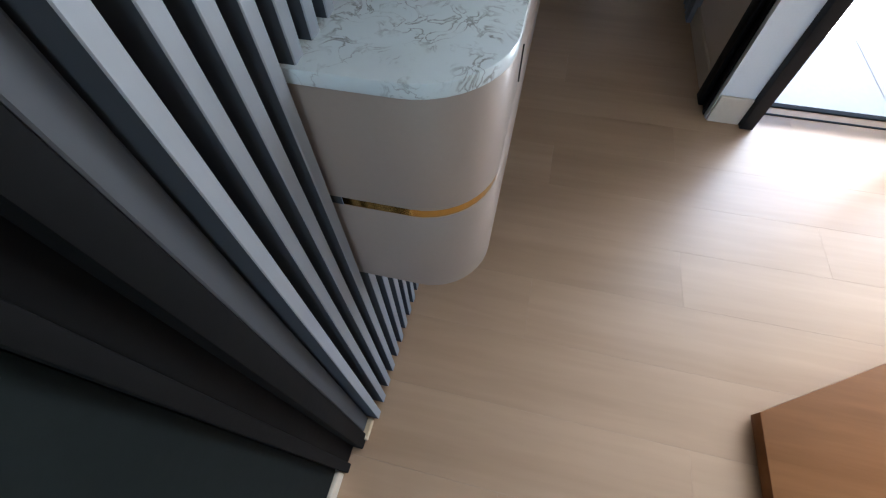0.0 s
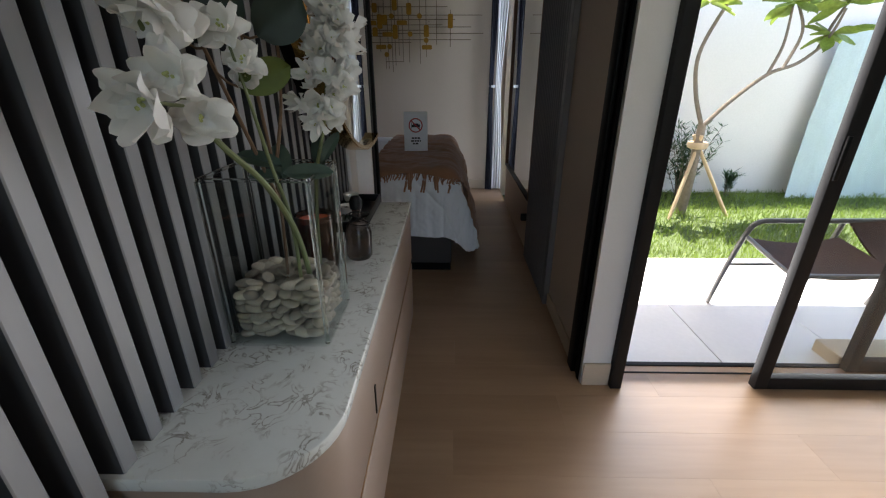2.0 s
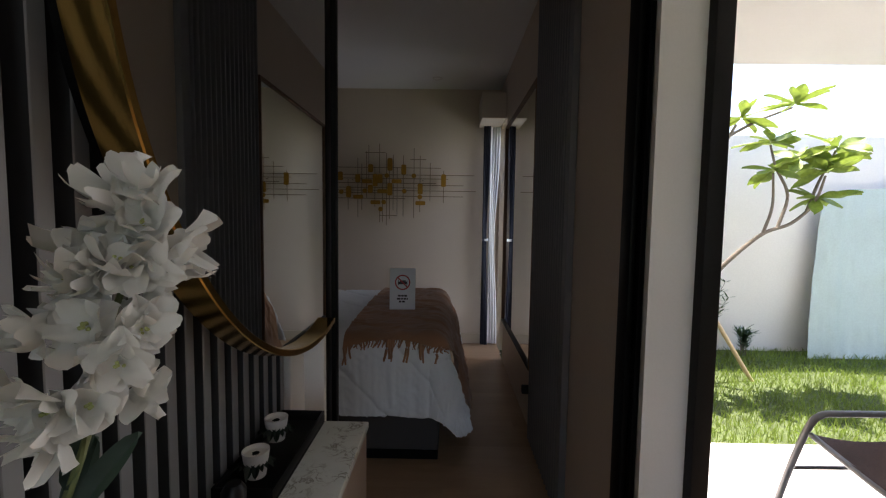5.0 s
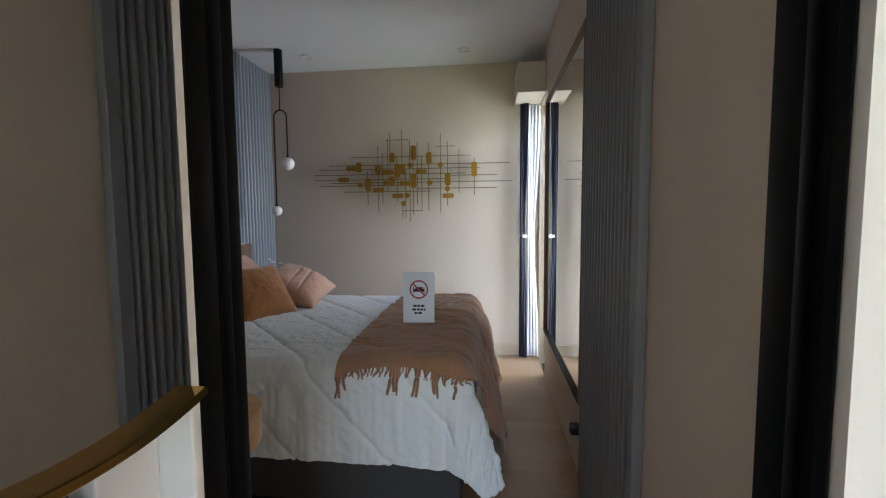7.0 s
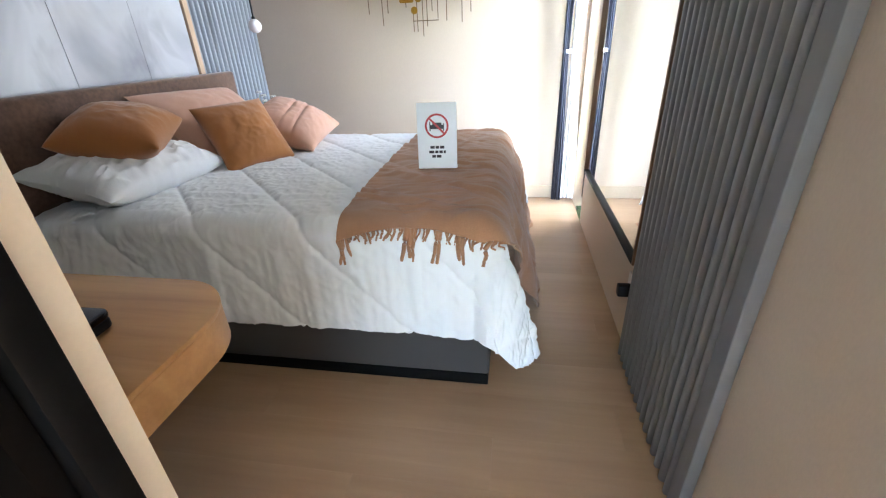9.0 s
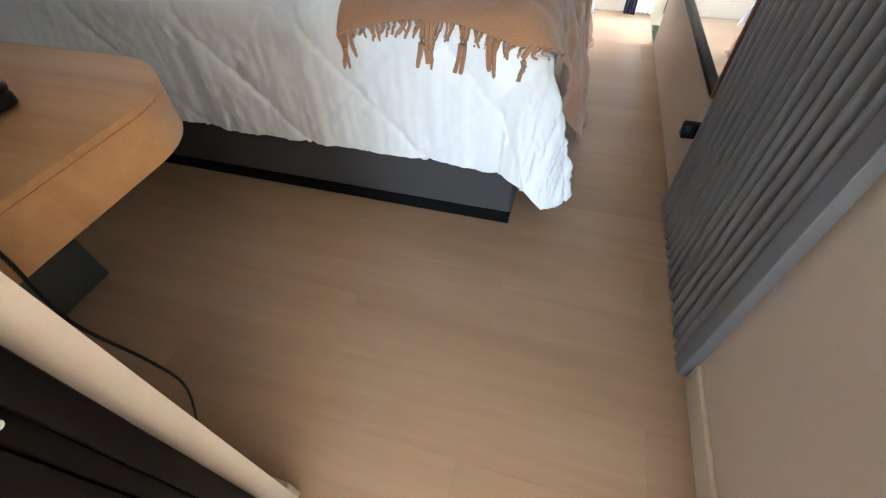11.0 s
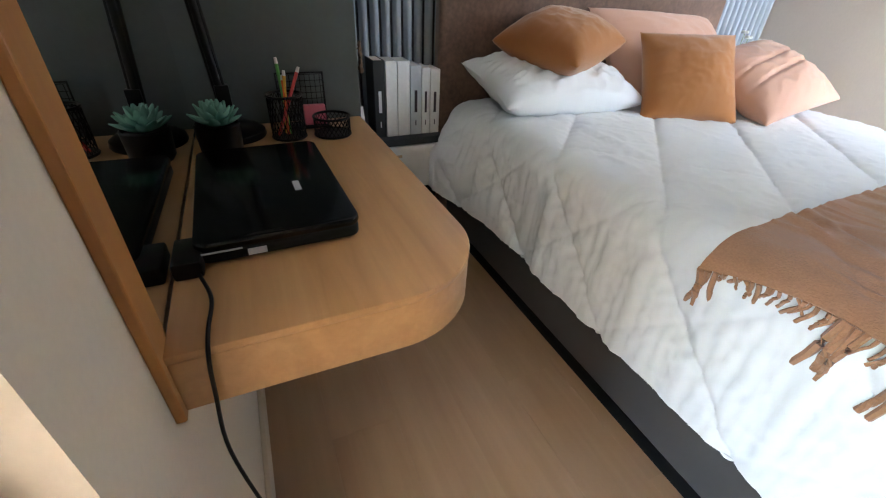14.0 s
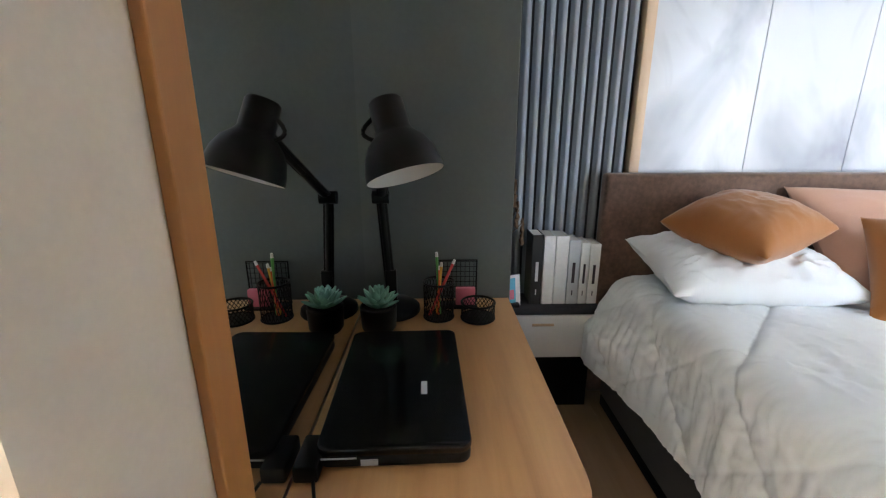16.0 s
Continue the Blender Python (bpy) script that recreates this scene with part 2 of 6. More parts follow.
M = {
    "floor": wood("oak_laminate", (0.325, 0.198, 0.112), (0.455, 0.298, 0.182), "X", 5.0, 0.36, 0.012, 0.05),
    "joint": surf("floor_joint", (0.32, 0.20, 0.12), 0.6),
    "white_wall": surf("white_paint", (0.78, 0.78, 0.77), 0.7, var=0.03, fine=180, bump=0.08),
    "beige_wall": surf("beige_wallpaper", (0.645, 0.543, 0.452), 0.75, var=0.05, fine=220, broad=2, bump=0.12, stretch=(1, 1, 0.4)),
    "cream": surf("cream_paint", (0.70, 0.62, 0.52), 0.65, var=0.04, fine=160, bump=0.08),
    "cream_trim": surf("cream_skirting", (0.60, 0.50, 0.38), 0.5, var=0.05, fine=90),
    "ceiling": surf("ceiling_paint", (0.80, 0.80, 0.80), 0.85, var=0.02, fine=120, bump=0.05),
    "black_frame": surf("black_lacquer", (0.005, 0.005, 0.0055), 0.45, var=0.2, fine=90, bump=0.05),
    "alu_frame": surf("dark_bronze_aluminium", (0.016, 0.0155, 0.016), 0.5, 0.0, var=0.15, fine=120, bump=0.04),
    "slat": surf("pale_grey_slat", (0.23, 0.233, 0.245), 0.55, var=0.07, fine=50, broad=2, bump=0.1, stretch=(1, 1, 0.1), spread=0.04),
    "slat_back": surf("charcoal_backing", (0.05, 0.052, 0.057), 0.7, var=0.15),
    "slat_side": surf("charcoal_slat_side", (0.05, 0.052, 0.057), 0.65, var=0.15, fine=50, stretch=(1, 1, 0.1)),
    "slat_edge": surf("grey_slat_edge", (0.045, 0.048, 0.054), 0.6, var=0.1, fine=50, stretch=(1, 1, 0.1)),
    "flute": surf("grey_flute", (0.205, 0.212, 0.235), 0.5, var=0.06, fine=70, broad=2, bump=0.06, stretch=(1, 1, 0.1), spread=0.03),
    "blue_flute": surf("blue_grey_flute", (0.30, 0.335, 0.37), 0.5, var=0.06, fine=70, broad=2, bump=0.06, stretch=(1, 1, 0.1), spread=0.03),
    "dark_wall": surf("dark_green_grey_laminate", (0.086, 0.102, 0.100), 0.45, var=0.08, fine=80, bump=0.05),
    "marble_top": marble("white_veined_marble", (0.60, 0.635, 0.625), (0.24, 0.225, 0.205), 40, 0.26, 0.045, 0.16),
    "marble_panel": cloudy("cloudy_marble_panel", (0.52, 0.535, 0.56), (0.25, 0.26, 0.295)),
    "taupe": surf("taupe_lacquer", (0.29, 0.222, 0.180), 0.42, var=0.03, fine=140, bump=0.03, coat=0.2),
    "gold": surf("brushed_gold", (0.62, 0.40, 0.12), 0.15, 1.0, var=0.08, fine=120, bump=0.05, stretch=(1, 1, 0.2)),
    "art_gold": surf("antique_gold", (0.36, 0.185, 0.022), 0.42, 0.75, var=0.3, fine=90, bump=0.1),
    "art_rod": surf("brown_bronze", (0.16, 0.10, 0.05), 0.5, 0.3, var=0.15),
    "desk": wood("honey_oak", (0.36, 0.185, 0.075), (0.56, 0.32, 0.145), "X", 10, 0.36),
    "wood_strip": wood("honey_oak_upright", (0.34, 0.14, 0.04), (0.46, 0.21, 0.065), "Z", 10, 0.4),
    "pale_strip": wood("pale_oak_upright", (0.50, 0.34, 0.21), (0.62, 0.44, 0.29), "Z", 10, 0.45),
    "table_wood": wood("walnut_top", (0.13, 0.050, 0.016), (0.23, 0.10, 0.034), "X", 8, 0.4),
    "black": surf("black_plastic", (0.006, 0.006, 0.0065), 0.4, var=0.2, bump=0.05),
    "gloss_black": surf("gloss_black", (0.004, 0.004, 0.0045), 0.16, var=0.2, bump=0.01, coat=0.0),
    "bed_base": surf("charcoal_upholstery", (0.052, 0.047, 0.045), 0.85, var=0.12, fine=400, bump=0.3),
    "plinth": surf("black_plinth", (0.002, 0.002, 0.002), 0.8, var=0.2),
    "duvet": surf("white_cotton", (0.78, 0.80, 0.815), 0.85, var=0.02, fine=500, broad=4, bump=0.12, sheen=0.2),
    "throw": surf("tan_knit", (0.36, 0.178, 0.092), 0.95, var=0.22, fine=260, broad=6, bump=0.6, sheen=0.3),
    "rust": surf("rust_velvet", (0.36, 0.132, 0.026), 0.8, var=0.08, fine=300, broad=5, bump=0.2, sheen=0.4),
    "blush": surf("blush_cotton", (0.58, 0.33, 0.235), 0.85, var=0.05, fine=300, broad=4, bump=0.2, sheen=0.2),
    "headboard": surf("brown_suede", (0.125, 0.070, 0.046), 0.9, var=0.48, fine=55, broad=9, bump=0.25, sheen=0.4),
    "white_plastic": surf("white_lacquer", (0.72, 0.70, 0.68), 0.4, var=0.03),
    "cream_plastic": surf("cream_plastic", (0.60, 0.53, 0.42), 0.4, var=0.03),
    "paper": surf("white_paper", (0.80, 0.80, 0.84), 0.6, var=0.02),
    "red": surf("sign_red", (0.45, 0.04, 0.05), 0.6, var=0.05),
    "ink": surf("sign_ink", (0.03, 0.02, 0.03), 0.6, var=0.05),
    "navy": surf("navy_curtain", (0.022, 0.025, 0.042), 0.9, var=0.15, fine=300, bump=0.3),
    "sheer": surf("white_curtain", (0.82, 0.83, 0.86), 0.9, var=0.05, fine=300, bump=0.2),
    "opal": surf("opal_globe", (0.85, 0.84, 0.82), 0.3, var=0.02, bump=0),
    "pebble": surf("white_pebble", (0.36, 0.315, 0.255), 0.65, var=0.2, fine=12, broad=42, bump=0.15, spread=0.4),
    "petal": leaf("white_petal", (0.76, 0.76, 0.73), 0.06, 0.3),
    "stamen": surf("pale_green_stamen", (0.42, 0.46, 0.18), 0.7, var=0.1),
    "stem": surf("green_stem", (0.14, 0.17, 0.07), 0.6, var=0.2),
    "leaf_dark": leaf("eucalyptus_leaf", (0.020, 0.034, 0.026)),
    "leaf_lime": leaf("lime_leaf", (0.10, 0.14, 0.03)),
    "leaf_mid": leaf("grey_green_leaf", (0.05, 0.085, 0.065)),
    "succulent": leaf("mint_succulent", (0.20, 0.42, 0.32), 0.15, 0.1),
    "glass": glass("clear_glass", (0.94, 0.98, 0.97)),
    "pane": thin_pane("window_pane"),
    "vase_wall": thin_pane("vase_wall", 0.025, 0.5),
    "smoke": glass("smoked_glass", (0.16, 0.12, 0.10)),
    "grass": leaf("lawn_blade", (0.18, 0.26, 0.045), 0.45),
    "soil": surf("lawn_soil", (0.07, 0.10, 0.03), 0.95, var=0.4, fine=30, broad=3, bump=0.6, depth=0.02),
    "patio": surf("pale_porcelain_tile", (0.80, 0.79, 0.77), 0.4, var=0.04, fine=40, broad=3, spread=0.02),
    "bark": surf("grey_bark", (0.20, 0.165, 0.125), 0.9, var=0.3, fine=40, bump=0.7, depth=0.006),
    "stake": wood("bamboo_stake", (0.42, 0.30, 0.17), (0.58, 0.44, 0.28), "Z", 10, 0.6),
    "frangipani": leaf("frangipani_leaf", (0.21, 0.29, 0.045), 0.35, 0.3),
    "shrub": leaf("oleander_leaf", (0.05, 0.10, 0.04), 0.4),
    "tarp": surf("teal_tarpaulin", (0.46, 0.555, 0.545), 0.55, var=0.1, fine=60, broad=2, bump=0.2),
    "garden_wall": surf("garden_wall_render", (0.80, 0.775, 0.74), 0.85, var=0.05, fine=60, broad=1.2, bump=0.2),
    "door_dark": surf("black_green_door", (0.008, 0.0105, 0.010), 0.8, var=0.15, fine=60),
    "steel": surf("grey_tube", (0.16, 0.16, 0.16), 0.4, 0.6, var=0.1),
    "rattan": surf("brown_weave", (0.06, 0.030, 0.022), 0.9, var=0.5, fine=140, bump=0.8, depth=0.004),
    "dried": surf("dried_flower", (0.16, 0.10, 0.06), 0.95, var=0.3),
    "pale_stone": surf("cream_kerb", (0.62, 0.52, 0.38), 0.7, var=0.06),
}
# pebbles differ from stone to stone
pn, pl = M["pebble"].node_tree.nodes, M["pebble"].node_tree.links
info, isle = next(n for n in pn if n.bl_idname == "ShaderNodeObjectInfo"), pn.new("ShaderNodeNewGeometry")
pl.new(isle.outputs["Random Per Island"], info.outputs["Random"].links[0].to_socket)
for key in ("alu_frame", "plinth", "black_frame", "door_dark", "slat_side", "slat_back", "gloss_black"):
    M[key].node_tree.nodes["Principled BSDF"].inputs["Specular IOR Level"].default_value = 0.15
M["black"].node_tree.nodes["Principled BSDF"].inputs["Specular IOR Level"].default_value = 0.2
for key in ("table_wood", "black_frame", "door_dark"):
    M[key].node_tree.nodes["Principled BSDF"].inputs["Specular IOR Level"].default_value = 0.08
M["gloss_black"].node_tree.nodes["Principled BSDF"].inputs["Specular IOR Level"].default_value = 0.4
for key, colour in (("book_black", (0.02, 0.02, 0.02)), ("book_white", (0.74, 0.74, 0.73)), ("book_grey", (0.50, 0.53, 0.56)), ("pages", (0.70, 0.68, 0.62)),
                    ("pencil_green", (0.10, 0.35, 0.08)), ("pencil_yellow", (0.75, 0.42, 0.05)), ("pencil_red", (0.55, 0.05, 0.05)), ("cyan", (0.10, 0.40, 0.55)), ("pink", (0.60, 0.14, 0.20)), ("orange", (0.75, 0.12, 0.03))):
    M[key] = surf(key, colour, 0.5, var=0.06)

# ---- builders ----


def box(bm, x0, x1, y0, y1, z0, z1, bev=0.0, seg=2):
    """A box with its edges rounded by bev."""
    r = bmesh.ops.create_cube(bm, size=1)
    vs = r["verts"]
    bmesh.ops.transform(bm, verts=vs, matrix=Matrix.LocRotScale(((x0 + x1) / 2, (y0 + y1) / 2, (z0 + z1) / 2), None, (x1 - x0, y1 - y0, z1 - z0)))
    if bev:
        es = list({e for v in vs for e in v.link_edges})
        bmesh.ops.bevel(bm, geom=es, offset=bev, segments=seg, affect="EDGES", profile=0.5)
    return bm


def boxed(x0, x1, y0, y1, z0, z1, bev=0.0, seg=2):
    return box(bmesh.new(), x0, x1, y0, y1, z0, z1, bev, seg)


def cyl(bm, a, b, r0, r1=None, n=16, caps=True):
    a, b = Vector(a), Vector(b)
    r1 = r0 if r1 is None else r1
    d = b - a
    m = Matrix.Translation((a + b) / 2) @ d.to_track_quat("Z", "Y").to_matrix().to_4x4()
    bmesh.ops.create_cone(bm, cap_ends=caps, segments=n, radius1=r0, radius2=r1, depth=d.length, matrix=m)
    return bm


def tube(bm, pts, r, n=8, taper=1.0):
    """A round tube along points, its radius shrinking to r * taper at the end."""
    pts = [Vector(p) for p in pts]
    rings = []
    up = Vector((0.13, 0.21, 1)).normalized()
    for i, p in enumerate(pts):
        t = (pts[min(i + 1, len(pts) - 1)] - pts[max(i - 1, 0)]).normalized()
        s = t.cross(up)
        s = s.normalized() if s.length > 1e-3 else Vector((1, 0, 0))
        q = s.cross(t).normalized()
        k = r * (1 + (taper - 1) * i / max(1, len(pts) - 1))
        rings.append([bm.verts.new(p + (s * math.cos(2 * math.pi * j / n) + q * math.sin(2 * math.pi * j / n)) * k) for j in range(n)])
    for a, b in zip(rings, rings[1:]):
        for j in range(n):
            bm.faces.new((a[j], a[(j + 1) % n], b[(j + 1) % n], b[j]))
    bm.faces.new(rings[0][::-1])
    bm.faces.new(rings[-1])
    return bm


def smooth_path(pts, k=6):
    """Catmull-Rom points through pts."""
    p = [Vector(q) for q in pts]
    p = [p[0] * 2 - p[1], *p, p[-1] * 2 - p[-2]]
    out = []
    for i in range(1, len(p) - 2):
        for j in range(k):
            t = j / k
            out.append(0.5 * (2 * p[i] + (p[i + 1] - p[i - 1]) * t + (2 * p[i - 1] - 5 * p[i] + 4 * p[i + 1] - p[i + 2]) * t * t + (3 * p[i] - p[i - 1] - 3 * p[i + 1] + p[i + 2]) * t ** 3))
    return [*out, p[-2]]


def lathe(bm, profile, m=None, n=32):
    """Turns (radius, height) pairs round z, then applies m."""
    rings = []
    m = m or Matrix()
    for r, z in profile:
        rings.append([bm.verts.new(m @ Vector((max(r, 1e-4) * math.cos(2 * math.pi * j / n), max(r, 1e-4) * math.sin(2 * math.pi * j / n), z))) for j in range(n)])
    for a, b in zip(rings, rings[1:]):
        for j in range(n):
            bm.faces.new((a[j], a[(j + 1) % n], b[(j + 1) % n], b[j]))
    return bm


def prism(bm, outline, z0, z1, bev=0.0):
    """An outline of (x, y) drawn up from z0 to z1."""
    vs = [bm.verts.new((x, y, z0)) for x, y in outline]
    f = bm.faces.new(vs)
    up = bmesh.ops.extrude_face_region(bm, geom=[f])
    top = [v for v in up["geom"] if isinstance(v, bmesh.types.BMVert)]
    bmesh.ops.translate(bm, verts=top, vec=(0, 0, z1 - z0))
    bmesh.ops.recalc_face_normals(bm, faces=bm.faces)
    if bev:
        es = [e for e in bm.edges if abs(e.verts[0].co.z - e.verts[1].co.z) < 1e-6]
        bmesh.ops.bevel(bm, geom=es, offset=bev, segments=2, affect="EDGES", profile=0.5)
    return bm


def sheet(bm, f, nu, nv):
    """A grid of points f(u, v), u and v from 0 to 1."""
    g = [[bm.verts.new(f(i / nu, j / nv)) for j in range(nv + 1)] for i in range(nu + 1)]
    for i in range(nu):
        for j in range(nv):
            bm.faces.new((g[i][j], g[i + 1][j], g[i + 1][j + 1], g[i][j + 1]))
    return bm


def mesh_of(name, bm, material, smooth=True, angle=40):
    me = bpy.data.meshes.new(name)
    bmesh.ops.recalc_face_normals(bm, faces=bm.faces)
    if smooth:
        lim = radians(angle)
        for e in bm.edges:
            e.smooth = len(e.link_faces) == 2 and e.calc_face_angle(0) < lim
        for f in bm.faces:
            f.smooth = True
    bm.to_mesh(me)
    bm.free()
    me.materials.append(material)
    return me


def thing(name, at, label, category, group=""):
    """An Empty at a thing's base, under which its parts hang."""
    ob = new(name)
    ob.empty_display_size = 0.05
    ob.location = at
    return tagged(ob, label, category, group)


def hang(ob, parent):
    ob.parent = parent
    if parent.parent is None:
        ob.matrix_parent_inverse = Matrix.Translation(-parent.location)
    return ob


def part(name, bm, material, parent, label="", smooth=True, angle=40):
    """One mesh object under a thing or a part, built in world coordinates."""
    ob = new(name, mesh_of(name, bm, material, smooth, angle))
    hang(ob, parent)
    return tagged(ob, label)


def solo(name, bm, material, label, category, group="", smooth=True):
    return tagged(new(name, mesh_of(name, bm, material, smooth)), label, category, group)


def setting(name, bm, material, label="", smooth=False):
    return tagged(new(name, mesh_of(name, bm, material, smooth)), label, "", "", "structure")


def pieces(name, me, places, parent, label=""):
    """Alike pieces, objects of their own on one mesh, at places under a parent."""
    for p in places:
        ob = new(name, me)
        ob.location = p
        hang(ob, parent)
        if label:
            tagged(ob, label)

# ---- the setting ----
YH, YB = 2.645, 2.785      # hall face and bedroom face of the dividing wall
XR, YF, XL, ZC = 0.86, 5.82, -1.56, 2.53   # bedroom: right wall, far wall, headboard wall, ceiling

m_, n_, l_, p_ = nodes_of("silvered_mirror")
p_.inputs["Base Color"].default_value = (0.83, 0.85, 0.84, 1)
p_.inputs["Metallic"].default_value, p_.inputs["Roughness"].default_value = 1.0, 0.012
M["mirror"] = m_

floor = setting("floor", box(boxed(-0.06, 4.2, -1.6, YB, -0.12, -0.006), XL, XR, YB, YF, -0.12, -0.006), M["joint"], "light oak laminate floor laid across the rooms")
# openings run through the walls
setting("wall_far", boxed(XL - 0.15, XR + 0.15, YF, YF + 0.15, -0.1, ZC), M["beige_wall"], "plain beige wall behind the bed")
bm = bmesh.new()
box(bm, XR, XR + 0.15, YB, 5.34, 0, ZC)
box(bm, XR, XR + 0.15, 5.34, YF, 2.15, ZC)
box(bm, XR, XR + 0.15, 5.79, YF, 0, 2.15)
wall_side = setting("wall_bedroom_side", bm, M["beige_wall"], "beige bedroom wall with a tall narrow window")
setting("wall_headboard", boxed(XL - 0.15, XL, YB - 0.14, YF + 0.15, -0.1, ZC), M["beige_wall"], "wall behind the panelling")
bm = bmesh.new()
box(bm, XL, 0.036, YH + 0.10, YB, 0, ZC)
box(bm, 0.036, XR, YH + 0.10, YB, 2.24, ZC)
setting("wall_divider", bm, M["cream"], "cream wall between the hall and the bedroom")
bm = bmesh.new()
box(bm, 0.855, 0.967, YH + 0.012, YB, 0, ZC)
box(bm, 0.967, 3.5, YH + 0.012, YB, 2.12, ZC)
box(bm, 3.5, 4.2, YH, YB, 0, ZC)
box(bm, -0.06, 0.86, YH, YH + 0.098, 2.24, ZC)
setting("wall_garden", bm, M["white_wall"], "white hall wall beside the sliding door")
setting("wall_hall_left", boxed(-0.20, -0.045, -1.6, YH + 0.09, 0, ZC), M["white_wall"], "hall wall under the slats")
# unseen back wall: opening made up for the fill lamp, dark to limit bounce
bm = bmesh.new()
for q in ((-0.2, 0.5, 0, ZC), (1.9, 4.2, 0, ZC), (0.5, 1.9, 0, 0.3), (0.5, 1.9, 2.2, ZC)):
    box(bm, q[0], q[1], -1.75, -1.6, q[2], q[3])
setting("wall_hall_back", bm, M["dark_wall"], "unseen hall wall, dark to cut bounce, with an opening added for fill light")
# out of view too, dark only to hold down the hall's bounced light
setting("wall_hall_right", boxed(4.2, 4.35, -1.75, YB, 0, ZC), M["dark_wall"], "unseen hall wall, made dark to cut bounced light")
bm = box(boxed(XL - 0.15, XR + 0.15, YB + 0.001, YF + 0.15, ZC, ZC + 0.12), -0.2, 4.35, -1.75, YB, ZC, ZC + 0.12)
setting("ceiling", bm, M["ceiling"], "white painted ceiling")

# skirting boards
def skirting(x0, x1, y0, y1, h=0.10):
    setting("baseboard", boxed(x0, x1, y0, y1, 0, h, 0.004), M["cream_trim"], "cream skirting board")

skirting(0.857, 0.966, YH, YH + 0.012, 0.105)
skirting(-0.86, 0.034, YB, YB + 0.012, 0.085)
skirting(-1.2, XR, YF - 0.012, YF, 0.10)
skirting(XR - 0.012, XR, YB + 0.01, 3.29, 0.075)
skirting(3.52, 4.2, YH - 0.012, YH, 0.105)
skirting(-0.045, -0.03, -1.6, 1.27, 0.05)

# bedroom door frame: black stepped jambs and head
def door_frame():
    d = thing("door_1", (0.45, YH, 0), "black stepped door frame of the bedroom opening", "door frame")
    d["kind"] = "structure"
    for side in (0, 1):
        bm = bmesh.new()
        def bar(a0, a1, y0, y1, bv=0.004):
            x0, x1 = (0.061 - a1, 0.061 - a0) if side == 0 else (0.852 + a0, 0.852 + a1)
            box(bm, min(x0, x1), max(x0, x1), y0, y1, 0, 2.24, bv)
        if side == 0:
            bar(0.0, 0.075, YH - 0.001, YH + 0.045)
            bar(0.010, 0.075, YH + 0.045, YH + 0.068)
            bar(-0.004, 0.075, YH + 0.068, YH + 0.0985)
        else:
            bar(-0.004, 0.0012, YH + 0.030, YH + 0.055)
            bar(0.0, 0.010, YH + 0.055, YH + 0.085)
            bar(-0.016, 0.010, YH + 0.085, YB + 0.008)
        part("jamb", bm, M["black_frame"], d)
    part("screw_cap", cyl(bmesh.new(), (0.045, YH + 0.056, 0.712), (0.0555, YH + 0.056, 0.712), 0.0045, n=12), M["white_plastic"], d, "small white screw cap")
    part("head", boxed(0.066, 0.852, YH + 0.010, YB, 2.20, 2.243, 0.004), M["black_frame"], d)

door_frame()

# sliding door to the garden: outer frame, one leaf pushed open, one fixed light
def sliding_door():
    d = thing("door_2", (1.9, YB, 0), "dark aluminium sliding glass door, standing open", "sliding door")
    d["kind"] = "structure"
    part("jamb", boxed(0.967, 1.012, YH - 0.020, YB + 0.01, 0, 2.12, 0.004), M["alu_frame"], d)
    part("jamb", boxed(3.45, 3.50, YH - 0.014, YB + 0.01, 0, 2.12, 0.004), M["alu_frame"], d)
    part("head", boxed(1.012, 3.45, YH - 0.014, YB + 0.01, 2.07, 2.12, 0.004), M["alu_frame"], d)
    bm = bmesh.new()
    box(bm, 1.012, 3.45, YB - 0.012, YB + 0.012, -0.02, 0.006, 0.002)
    box(bm, 1.012, 3.45, YB - 0.060, YB - 0.052, -0.006, 0.004, 0.001)
    part("track", bm, M["alu_frame"], d)
    for name, x0, x1, y in (("sliding_leaf", 1.540, 2.55, YH - 0.002), ("fixed_leaf", 2.00, 3.45, YB - 0.03)):
        bm = bmesh.new()
        w = 0.052
        box(bm, x0, x0 + w, y - 0.018, y + 0.018, 0.008, 2.07, 0.003)
        box(bm, x1 - w, x1, y - 0.018, y + 0.018, 0.008, 2.07, 0.003)
        box(bm, x0 + w, x1 - w, y - 0.018, y + 0.018, 0.008, 0.062, 0.003)
        box(bm, x0 + w, x1 - w, y - 0.018, y + 0.018, 2.01, 2.07, 0.003)
        leaf_ob = part(name, bm, M["alu_frame"], d)
        pane = part("pane", boxed(x0 + w - 0.006, x1 - w + 0.006, y - 0.003, y + 0.003, 0.055, 2.015), M["pane"], leaf_ob, "clear glass pane")
        pane.visible_shadow = False
        if name == "sliding_leaf":
            part("latch", boxed(x0 + 0.004, x0 + 0.02, y - 0.026, y - 0.016, 0.86, 1.0, 0.003), M["black"], leaf_ob)

sliding_door()
setting("door_kerb", boxed(2.03, 3.45, YB + 0.02, YB + 0.16, -0.05, 0.035, 0.006), M["pale_stone"], "cream stone kerb under the fixed light")

